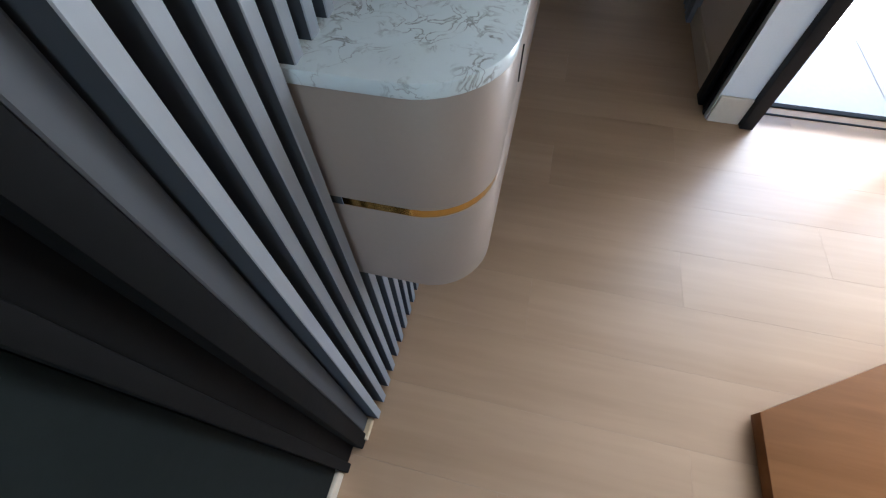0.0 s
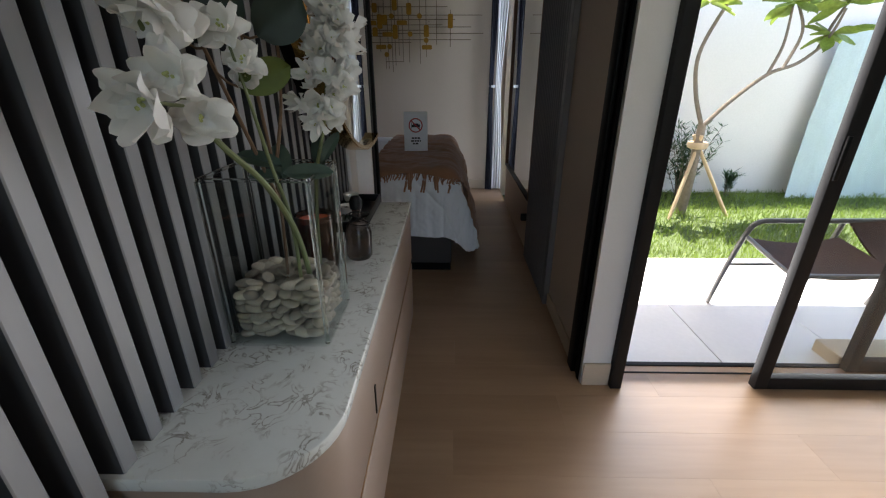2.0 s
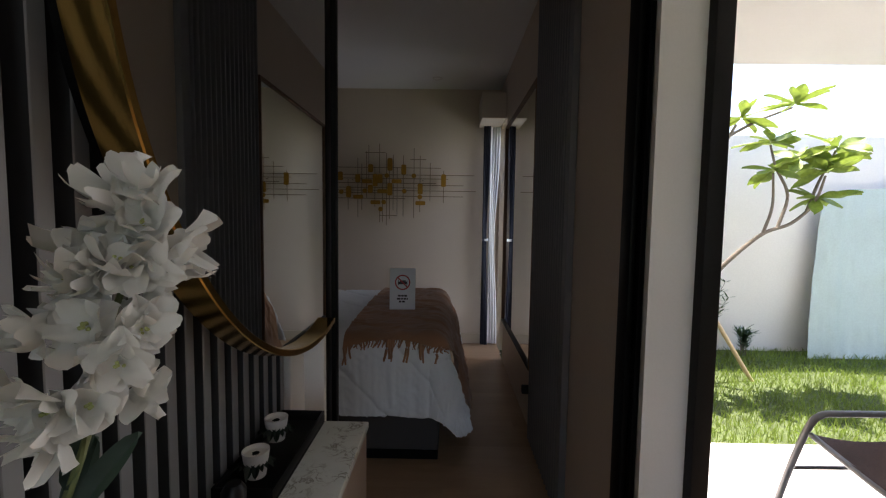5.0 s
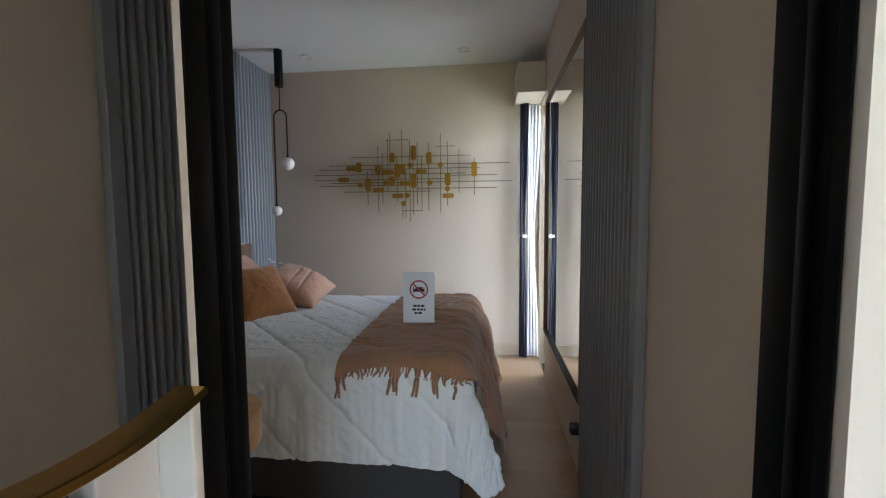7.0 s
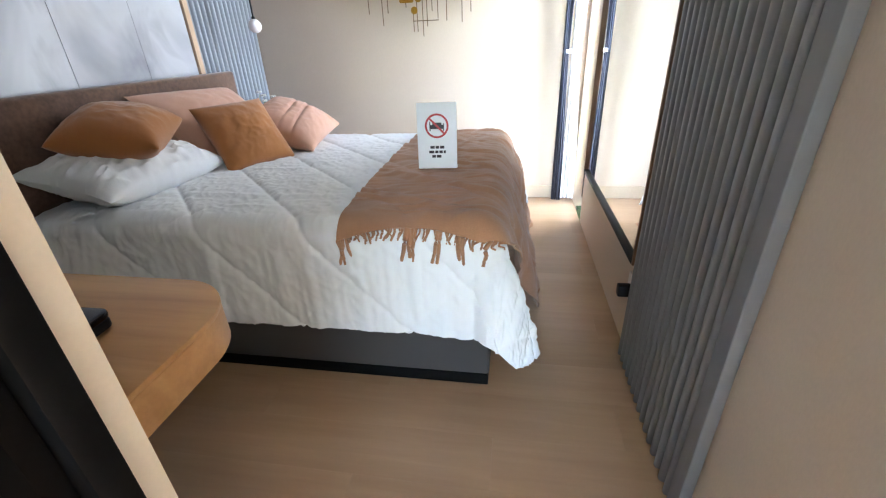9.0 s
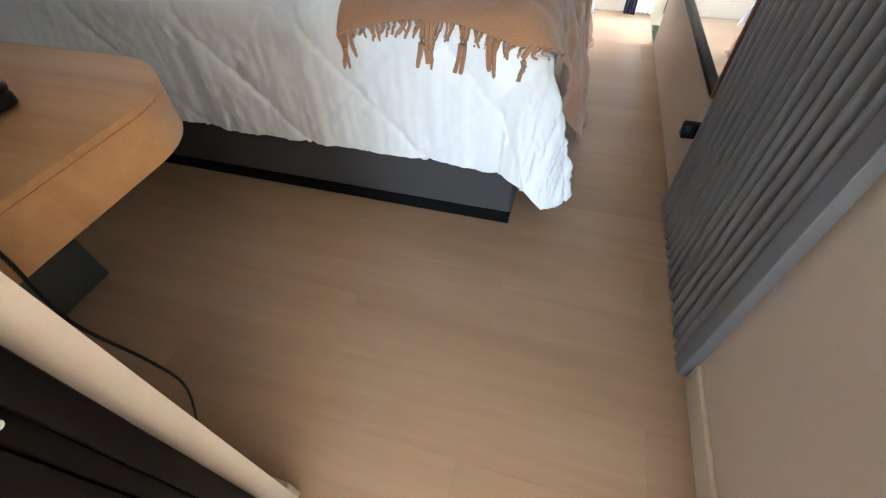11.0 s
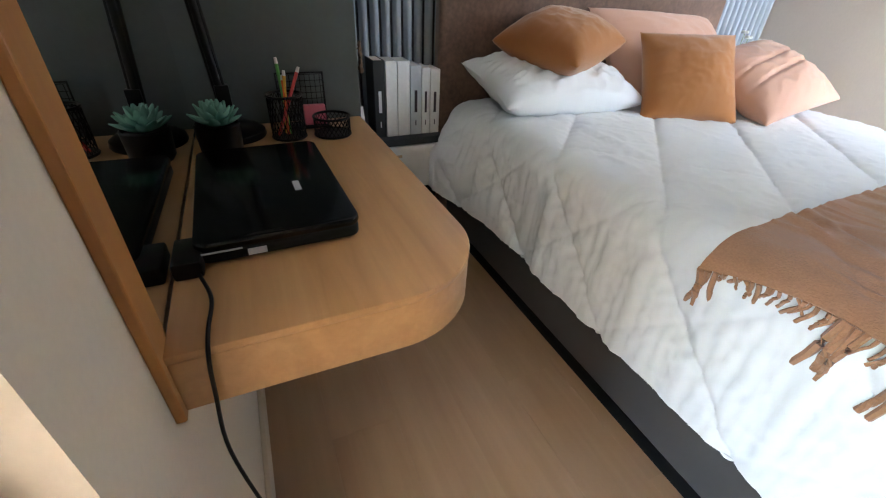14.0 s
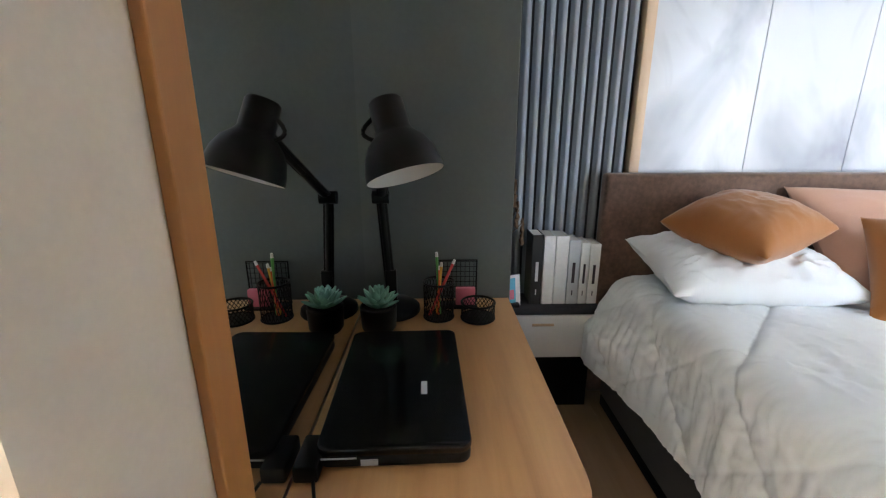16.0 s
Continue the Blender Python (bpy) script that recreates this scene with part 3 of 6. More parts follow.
# bedroom side window: narrow aluminium frame
def window():
    d = thing("window_1", (0.95, 5.56, 0), "tall narrow window with a dark frame", "window")
    d["kind"] = "structure"
    bm = bmesh.new()
    for y0, y1, z0, z1 in ((5.342, 5.375, 0.02, 2.148), (5.755, 5.788, 0.02, 2.148), (5.375, 5.755, 0.02, 0.06), (5.375, 5.755, 2.10, 2.148)):
        box(bm, 0.93, 0.975, y0, y1, z0, z1, 0.003)
    f = part("window_frame", bm, M["alu_frame"], d)
    g = part("pane", boxed(0.949, 0.955, 5.37, 5.76, 0.055, 2.105), M["pane"], f)
    g.visible_shadow = False

window()

# ---- hall: slatted wall ----
slat_wall = tagged(new("slat_wall", mesh_of("slat_wall", boxed(-0.045, -0.022, 1.40, 2.545, 0, ZC), M["slat_back"], False)), "charcoal wall panel carrying vertical pale grey slats", "wall panel", "", "structure")
SLAT = 0.0388
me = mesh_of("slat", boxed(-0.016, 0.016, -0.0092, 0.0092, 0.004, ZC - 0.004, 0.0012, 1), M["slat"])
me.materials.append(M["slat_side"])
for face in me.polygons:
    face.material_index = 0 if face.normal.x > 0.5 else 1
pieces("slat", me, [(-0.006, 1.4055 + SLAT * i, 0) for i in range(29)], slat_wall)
setting("trim", box(boxed(-0.045, 0.012, 2.535, 2.624, 0, ZC, 0.003), -0.045, 0.060, 2.625, 2.643, 0, ZC, 0.003), M["white_wall"], "white board between slats and door frame")
setting("trim", boxed(-0.060, -0.012, 1.360, 1.392, 0, ZC, 0.003), M["slat_edge"], "dark grey end slat of the slatted wall")

# dark doorway at the slats' near end
def side_door():
    d = thing("door_3", (-0.1, 0.7, 0), "closed dark door in a black frame beside the slats", "door")
    d["kind"] = "structure"
    bm = bmesh.new()
    box(bm, -0.050, -0.006, 1.326, 1.358, 0, 2.24, 0.003)
    box(bm, -0.050, -0.030, 1.292, 1.330, 0, 2.24, 0.003)
    box(bm, -0.050, -0.022, 1.272, 1.292, 0, 2.24, 0.003)
    part("jamb", bm, M["plinth"], d)
    part("door_leaf", boxed(-0.050, -0.038, 0.30, 1.272, 0.052, 2.22, 0.003), M["door_dark"], d, "smooth dark green-grey door leaf")

side_door()
setting("trim", boxed(-0.05, 0.0, 1.345, 1.392, 0, 0.022, 0.003), M["stake"], "small bare wood block at the foot of the frame")

# ---- hall: floating console ----
def rounded(x0, x1, y0, y1, r, corners, k=10):
    """A rectangle with some corners rounded; corners from (x0,y0) anticlockwise."""
    out = []
    for i, (cx, cy, a0) in enumerate(((x0, y0, 180), (x1, y0, 270), (x1, y1, 0), (x0, y1, 90))):
        if i in corners:
            ox, oy = cx + (r if cx == x0 else -r), cy + (r if cy == y0 else -r)
            out += [(ox + r * math.cos(radians(a0 + 90 * j / k)), oy + r * math.sin(radians(a0 + 90 * j / k))) for j in range(k + 1)]
        else:
            out.append((cx, cy))
    return out


CX, CY0, CY1 = 0.200, 1.546, 2.462
console = thing("console", (0.1, 2.0, 0.446), "floating taupe console with rounded end and marble top", "console")
bm = prism(bmesh.new(), rounded(-0.018, CX - 0.004, CY0 + 0.004, CY1 - 0.002, 0.095, (1,)), 0.446, 0.632, 0.004)
part("lower_body", bm, M["taupe"], console)
part("gold_band", prism(bmesh.new(), rounded(-0.018, CX - 0.006, CY0 + 0.006, CY1 - 0.006, 0.094, (1,)), 0.631, 0.646), M["gold"], console, "polished gold inlay band")
part("upper_body", prism(bmesh.new(), rounded(-0.018, CX - 0.004, CY0 + 0.004, CY1 - 0.002, 0.095, (1,)), 0.645, 0.8125, 0.004), M["taupe"], console)
part("top", prism(bmesh.new(), rounded(-0.018, CX, CY0, CY1, 0.098, (1,)), 0.8125, 0.830, 0.003), M["marble_top"], console, "white marble top with brown veins")
part("pull_slot", boxed(CX - 0.005, CX - 0.002, 1.80, 1.806, 0.665, 0.72), M["black"], console)

# ---- hall: low wooden bench ----
bench = thing("low_platform", (1.3, 1.3, 0), "low brown wooden platform standing on the floor", "platform")
part("top", prism(bmesh.new(), [(0.855, 1.60), (0.855, 0.50), (1.62, 0.50), (1.62, 2.06)], 0.012, 0.05, 0.003), M["table_wood"], bench)
part("base", prism(bmesh.new(), [(0.875, 1.59), (0.875, 0.52), (1.60, 0.52), (1.60, 2.02)], 0.0, 0.012), M["black"], bench)

# ---- hall: half-round mirror ----
def half_mirror():
    mir = thing("wall_mirror", (0.05, 2.45, 1.525), "round mirror in a deep gold rim, cut straight beside the door", "mirror")
    cy, cz, r, cut = 2.497, 1.525, 0.531, 2.621
    def arc(rad, cutoff, n=96):
        a = math.acos((cutoff - cy) / rad)
        return [(cy + rad * math.cos(a + (2 * math.pi - 2 * a) * i / n), cz + rad * math.sin(a + (2 * math.pi - 2 * a) * i / n)) for i in range(n + 1)]
    inner, outer = arc(r, cut - 0.003), arc(r + 0.012, cut)
    bm = bmesh.new()
    loops = []
    for x, loop in ((0.048, outer), (0.0865, outer), (0.088, arc(r + 0.0105, cut)), (0.088, arc(r + 0.0015, cut - 0.002)), (0.0865, inner), (0.066, inner)):
        loops.append([bm.verts.new((x, y, z)) for y, z in loop])
    for a, b in zip(loops, loops[1:]):
        for i in range(len(a) - 1):
            bm.faces.new((a[i], a[i + 1], b[i + 1], b[i]))
    part("rim", bm, M["gold"], mir, "brushed gold rim")
    for nm, x, loop, mat, lab in (("glass", 0.067, inner, M["mirror"], "silvered mirror glass"), ("backing", 0.0485, arc(r - 0.02, cut - 0.02), M["black"], "black backing board")):
        bm = bmesh.new()
        f = bm.faces.new([bm.verts.new((x, y, z)) for y, z in loop])
        e = bmesh.ops.extrude_face_region(bm, geom=[f])
        bmesh.ops.translate(bm, verts=[v for v in e["geom"] if isinstance(v, bmesh.types.BMVert)], vec=(-0.012 if nm == "glass" else -0.036, 0, 0))
        part(nm, bm, mat, mir, lab, smooth=False)

half_mirror()

# two switch plates on the slats behind the flowers
for y in (1.634, 1.726):
    sw = thing("light_switch", (0.011, y + 0.043, 1.367), "cream plastic light switch plate mounted on the slats", "light switch", "light switches")
    part("plate", boxed(0.0105, 0.019, y, y + 0.086, 1.367, 1.487, 0.003), M["cream_plastic"], sw)
    part("surround", boxed(0.019, 0.026, y + 0.012, y + 0.074, 1.378, 1.476, 0.004, 3), M["cream_plastic"], sw)
    part("rocker", boxed(0.026, 0.030, y + 0.022, y + 0.064, 1.392, 1.462, 0.003), M["cream_plastic"], sw)

# ---- bedroom: panelling ----
def flute_profile(n, w, d):
    """One rounded rib, w wide and d deep, along z."""
    return [(-w / 2, 0.0), *((-w * 0.36 + w * 0.72 * i / n, d * (1 - (2 * i / n - 1) ** 4 * 0.55)) for i in range(n + 1)), (w / 2, 0.0)]


def flute_mesh(w, d, h, material, axis):
    """axis 'x+': the rib stands out towards +x, 'x-': towards -x."""
    s = 1 if axis == "x+" else -1
    return mesh_of("flute", prism(bmesh.new(), [(s * b, a) for a, b in flute_profile(6, w, d)], 0.004, h), material)


panel = tagged(new("fluted_panel", mesh_of("fluted_panel", boxed(XR - 0.006, XR, 3.30, 3.985, 0, ZC), M["slat_back"], False)), "grey fluted wall panel", "wall panel", "", "structure")
pieces("flute", flute_mesh(0.0365, 0.025, ZC - 0.004, M["flute"], "x-"), [(XR - 0.006, 3.371 + 0.0415 * i, 0) for i in range(15)], panel)
setting("trim", boxed(XR - 0.030, XR, 3.296, 3.348, 0, ZC, 0.003), M["flute"], "grey edge trim of the fluted panel")
panel = tagged(new("fluted_panel", mesh_of("fluted_panel", boxed(XL, XL + 0.006, 3.17, 3.772, 0, ZC), M["slat_back"], False)), "blue-grey fluted wall panel beside the bed", "wall panel", "", "structure")
pieces("flute", flute_mesh(0.036, 0.024, ZC - 0.004, M["blue_flute"], "x+"), [(XL + 0.006, 3.20 + 0.0455 * i, 0) for i in range(13)], panel)
panel = tagged(new("fluted_panel", mesh_of("fluted_panel", boxed(XL, XL + 0.006, 5.09, YF, 0, ZC), M["slat_back"], False)), "blue-grey fluted wall panel beside the bed", "wall panel", "", "structure")
pieces("flute", flute_mesh(0.036, 0.024, ZC - 0.004, M["blue_flute"], "x+"), [(XL + 0.006, 5.12 + 0.0475 * i, 0) for i in range(15)], panel)
marble_wall = tagged(new("marble_panelling", mesh_of("marble_panelling", boxed(XL, XL + 0.01, 3.776, 5.085, 0, ZC), M["slat"], False)), "grey-white marble slabs over the headboard", "wall panel", "", "structure")
for y0, y1 in ((3.815, 4.2505), (4.2525, 4.6685), (4.6705, 5.045)):
    part("slab", boxed(XL + 0.01, XL + 0.036, y0, y1, 0, ZC - 0.004, 0.0008, 1), M["marble_panel"], marble_wall)
for y0, y1 in ((3.773, 3.813), (5.047, 5.088)):
    part("strip", boxed(XL, XL + 0.052, y0, y1, 0, ZC - 0.003, 0.003), M["pale_strip"], marble_wall, "pale oak edging strip")

# dark cupboard column behind the desk
setting("dark_column", boxed(XL, -0.866, YB, 3.186, 0, ZC, 0.003), M["dark_wall"], "dark green-grey laminate column")

# full-length mirror on the side wall
def side_mirror():
    mir = thing("tall_mirror", (XR, 4.66, 0.385), "tall rectangular mirror in a thin brown frame", "mirror")
    y0, y1, z0, z1, x = 3.99, 5.23, 0.385, 2.04, XR
    bm = bmesh.new()
    for a in ((y0, y0 + 0.014, z0, z1), (y1 - 0.014, y1, z0, z1), (y0 + 0.014, y1 - 0.014, z1 - 0.014, z1)):
        box(bm, x - 0.028, x - 0.001, *a, 0.002)
    part("side_frame", bm, wood_brown, mir, "brown wooden frame")
    part("bottom_rail", boxed(x - 0.030, x - 0.001, y0 + 0.014, y1 - 0.014, z0, z0 + 0.016, 0.002), M["black"], mir, "black bottom rail")
    part("glass", boxed(x - 0.014, x - 0.004, y0 + 0.012, y1 - 0.012, z0 + 0.012, z1 - 0.012), M["mirror"], mir, "mirror glass", smooth=False)

wood_brown = wood("brown_frame", (0.15, 0.08, 0.045), (0.24, 0.13, 0.075), "Z", 10, 0.45)
side_mirror()

# curtain pelmet and drapes
setting("pelmet", boxed(0.645, XR, 5.41, YF, 2.16, 2.385, 0.003), M["cream"], "cream curtain pelmet box high on the wall")

# ---- bedroom: bed ----
BX0, BX1, BY0, BY1, BZ = -1.44, 0.325, 3.735, 5.20, 0.615
bed = thing("bed", (-0.55, 4.47, 0), "double bed with charcoal base and brown headboard", "bed")
part("plinth", boxed(BX0 + 0.01, BX1 - 0.004, BY0 - 0.012, BY1 - 0.01, 0.0, 0.05, 0.003), M["plinth"], bed, "black recessed plinth")
part("base", boxed(BX0, BX1, BY0 - 0.015, BY1, 0.05, 0.305, 0.012, 3), M["bed_base"], bed, "charcoal upholstered base")
part("mattress", boxed(BX0 + 0.012, BX1 - 0.02, BY0 + 0.01, BY1 - 0.02, 0.305, BZ - 0.02, 0.05, 4), M["duvet"], bed, "white mattress")
head = part("headboard", boxed(XL + 0.056, BX0 - 0.002, 3.66, 5.272, 0.05, 1.032, 0.018, 4), M["headboard"], bed, "brown suede upholstered headboard")


def over_bed(s, t, lift=0.0, drop=0.40):
    """Where a flat cloth's point (s, t) lies when it drapes over the mattress."""
    r0 = 0.05
    ex, ey = max(0.0, s - (BX1 - r0)), (BY0 + r0 - t if t < BY0 + r0 else max(0.0, t - (BY1 - r0)))
    sy = -1 if t < (BY0 + BY1) / 2 else 1
    r = math.hypot(ex, ey)
    x, y = min(s, BX1 - r0), min(max(t, BY0 + r0), BY1 - r0)
    if r < 1e-6:
        return Vector((x, y, BZ + lift))
    dx, dy = ex / r, sy * ey / r
    hem = drop + 0.095 * min(1, 6 * abs(dx * dy) ** 1.2)
    r = min(r, hem + (r - hem) * 0.03)
    bend = r0 * math.pi / 2
    if r < bend:
        a = r / r0
        o, z = r0 * math.sin(a), BZ - r0 * (1 - math.cos(a))
        nz, no = math.cos(a), math.sin(a)
    else:
        d = r - bend
        corner = 4 * abs(dx * dy) ** 1.2
        o, z = r0 + d * (0.05 + 0.20 * min(1, corner)), BZ - r0 - d * (0.99 - 0.04 * min(1, corner))
        dx, dy = dx * (1 + 0.30 * min(1, corner)), dy * (1 - 0.02 * min(1, corner))
        nz, no = 0.05, 1.0
    return Vector((x + dx * (o + lift * no), y + dy * (o + lift * no), z + lift * nz))


SEAM, SEAM_A, SEAM_B = 0.40, 3.035, -4.145


def seams(s, t):
    """Distance to the two families of diagonal seams."""
    a, b = ((s + t - SEAM_A) / SEAM) % 1, ((s - t - SEAM_B) / SEAM) % 1
    return min(a, 1 - a) * SEAM, min(b, 1 - b) * SEAM


def quilt(s, t):
    """Height of the padding: pinched hard along one family of seams, softly along the other."""
    da, db = seams(s, t)
    return 0.012 * (1 - math.exp(-da / 0.018)) + 0.005 * (1 - math.exp(-db / 0.020))


def duvet_point(u, v):
    s = -1.37 + u * (BX1 + 0.41 + 1.37)
    t = BY0 - 0.355 + v * (BY1 - BY0 + 0.71)
    w = noise.noise((s * 2.1, t * 2.1, 0.3)) * 0.007 + noise.noise((s * 7, t * 7, 1.7)) * 0.002
    # short creases drawn in across the seams
    da, db = seams(s, t)
    w += 0.0055 * math.exp(-da / 0.05) * noise.noise(((s - t) * 24, (s + t) * 4, 2.0)) + 0.0045 * math.exp(-db / 0.05) * noise.noise(((s + t) * 24, (s - t) * 4, 5.0))
    ridge, fine = noise.noise((s * 12 + t * 9, t * 9 - s * 7, 8.8)), noise.noise((s * 26 + t * 18, t * 10 - s * 12, 3.8))
    w += 0.007 * max(0.0, 0.28 - abs(ridge)) + 0.006 * max(0.0, 0.25 - abs(fine)) + 0.0015 * noise.noise((s * 40, t * 36, 6.6))
    hang_in = max(0.0, BY0 - t, t - BY1, s - BX1)
    along = s if hang_in and (t < BY0 or t > BY1) else t
    near_edge = max(0.0, 1 - abs(hang_in - 0.02) / 0.14)
    w += near_edge * 0.004 * noise.noise((along * 24, hang_in * 5, 1.1))
    pleat = max(0.0, noise.noise((along * 19, hang_in * 1.6, 4.2))) ** 0.7
    w += min(1, hang_in / 0.12) * (noise.noise((along * 7, hang_in * 1.5, 2.2)) * 0.011 + 0.010 * pleat + noise.noise((along * 44, hang_in * 5, 9.1)) * 0.004)
    p = over_bed(s, t, 0.012 + quilt(s, t) + w)
    p.z += 0.03 * min(0, 0.2 - max(0, -s - 0.9)) if s < -0.9 else 0
    # the corner by the headboard is pulled out towards the nightstand
    pull = min(1.0, max(0.0, (-0.85 - s) / 0.45)) ** 1.5 * min(1.0, max(0.0, BY0 + 0.03 - t) / 0.22)
    p += Vector((0, -0.10, 0.035)) * pull
    return p + Vector((0, 0, 0.012 * noise.noise((s * 6, t * 3, 7.7)) if hang_in > 0.3 else 0))


duvet = solo("duvet", sheet(bmesh.new(), duvet_point, 400, 400), M["duvet"], "white quilted duvet spread over the bed, hanging at the corner", "duvet")
sol = duvet.modifiers.new("thickness", "SOLIDIFY")
sol.thickness, sol.offset = 0.010, -1

# ---- bedroom: throw ----
def throw_line(u, v):
    """A point of the flat throw; past the foot its near hem swings away."""
    t = 3.722 + v * 1.40
    s = -0.165 - 0.02 * math.sin(v * 3) + u * (BX1 + 0.58 + 0.165 + 0.05 * v + 0.03 * noise.noise((v * 6, 0, 1)))
    past = max(0.0, s - (BX1 - 0.04))
    return s, t + (1 - v) * (0.72 * past + 0.10 * math.sin(min(1.0, u / 0.45) * math.pi) * 0.25)


def throw_point(u, v, extra=0.0):
    s, t = throw_line(u, v)
    s += 0.012 * noise.noise((v * 9, u * 3, 2.2))
    fold = noise.noise((s * 2.2 + t * 0.6, t * 9 + s * 3, 2.7))
    w = 0.006 * noise.noise((s * 5, t * 11, 3.1)) + 0.004 * noise.noise((s * 9 + t * 5, t * 26 - s * 4, 6.1)) + 0.042 * max(0, 0.26 - abs(fold)) + 0.016 * max(0, 0.25 - abs(noise.noise((s * 6 + t * 3, t * 17 - s * 5, 5.9))))
    hang_in = max(0.0, s - BX1)
    w += min(1, hang_in / 0.1) * (0.040 * noise.noise((t * 8, hang_in * 1.2, 8.0)) + 0.022 + 0.15 * hang_in)
    return over_bed(s, t, 0.036 + quilt(s, t) * 0.5 + w + extra, 0.575)


throw = thing("throw_blanket", (0.1, 4.4, BZ), "tan woven throw with tassels across the foot of the bed", "throw")
cloth = part("cloth", sheet(bmesh.new(), throw_point, 120, 260), M["throw"], throw)
sol = cloth.modifiers.new("thickness", "SOLIDIFY")
sol.thickness, sol.offset = 0.006, 1
rnd = random.Random(5)
LONG = (0, 1, 2, 20, 21, 22, 23, 29, 30, 35, 36, 42)
for i in range(46):
    u = (0.002 + i / 58 * 0.68) * 0.88 + rnd.uniform(0, 0.006)
    a = throw_point(u, 0.0, 0.004)
    ln = rnd.uniform(0.060, 0.085) if i in LONG else rnd.uniform(0.010, 0.022)
    sway = rnd.uniform(-0.025, 0.015)
    s0, t0 = throw_line(u, 0.0)
    pts = [a] + [over_bed(s0 + sway * k / 4, t0 - ln * k / 4, 0.043 - 0.003 * k + 0.010 * noise.noise((i * 1.3, k * 0.7, 0))) for k in range(1, 5)]
    part("tassel", tube(bmesh.new(), smooth_path(pts, 3), rnd.uniform(0.0055, 0.0085) if i in LONG else rnd.uniform(0.003, 0.005), 6, 0.8), M["throw"], throw)

# ---- bedroom: pillows ----
def pillow(name, w, h, th, centre, xdir, ydir, material, label, seed, seams=False, group="", wrinkle=0.0):
    """A stuffed cushion: w along xdir, h along ydir, pinched corners and soft creases."""
    x = Vector(xdir).normalized()
    z = x.cross(Vector(ydir)).normalized()
    y = z.cross(x)
    m = Matrix((x, y, z)).transposed().to_4x4()
    m.translation = centre
    bm = bmesh.new()
    n = 56
    for side in (1, -1):
        def f(a, b):
            u, v = 2 * a - 1, 2 * b - 1
            px = w / 2 * u * (1 - 0.075 * (1 - v * v))
            py = h / 2 * v * (1 - 0.075 * (1 - u * u))
            t = (1 - abs(u) ** 2.4) ** 0.5 * (1 - abs(v) ** 2.4) ** 0.5
            k = noise.noise((u * 1.6 + seed, v * 1.6, seed)) * 0.10 + noise.noise((u * 4 + seed, v * 4, 3 + seed)) * 0.05
            q = th / 2 * t * (1 + k)
            rid = noise.noise((u * 3 + v * 2 + seed, v * 4 - u * 1.5, seed * 2))
            q += t * wrinkle * (0.030 * max(0.0, 0.25 - abs(rid)) + 0.006 * noise.noise((u * 9, v * 7, seed)))
            q -= wrinkle * 0.006 * t * abs(noise.noise((u * 11 * (1 if abs(u) < abs(v) else 0.2), v * 11 * (0.2 if abs(u) < abs(v) else 1), seed + 3))) * max(abs(u), abs(v)) ** 2
            if seams:
                for c in (-0.20, 0.16):
                    q -= 0.011 * math.exp(-((v - c - 0.12 * u) / 0.04) ** 2) * t
            return m @ Vector((px, py, side * q))
        sheet(bm, f, n, n)
    bmesh.ops.remove_doubles(bm, verts=bm.verts, dist=0.0006)
    return solo(name, bm, material, label, "pillow", group)


pillow("pillow", 0.64, 0.42, 0.20, (-1.195, 4.055, 0.728), (0.03, 1, -0.02), (-1, 0.03, 0.20), M["duvet"], "plump white bed pillow lying against the headboard", 1.3, wrinkle=2.2)
pillow("cushion", 0.37, 0.37, 0.21, (-1.185, 4.045, 0.880), (-0.38, 0.92, 0.16), (-0.92, -0.38, 0.12), M["rust"], "rust velvet cushion lying on the white pillow", 2.1, wrinkle=0.3)
pillow("cushion", 0.78, 0.50, 0.22, (-1.25, 4.74, 0.785), (0.0, 1, -0.05), (-0.70, 0, 0.70), M["blush"], "large blush cotton cushion leaning on the headboard", 4.7, wrinkle=0.5)
pillow("cushion", 0.37, 0.37, 0.17, (-0.955, 4.515, 0.772), (0.47, 0.88, 0.02), (-0.55, 0.29, 0.78), M["rust"], "square rust velvet cushion leaning on the blush ones", 6.2, wrinkle=0.3)
pillow("cushion", 0.48, 0.42, 0.19, (-0.885, 4.885, 0.765), (-0.05, 0.97, 0.13), (-0.90, 0.04, 0.42), M["blush"], "blush cotton cushion with two stitched seams", 8.4, True, wrinkle=0.5)

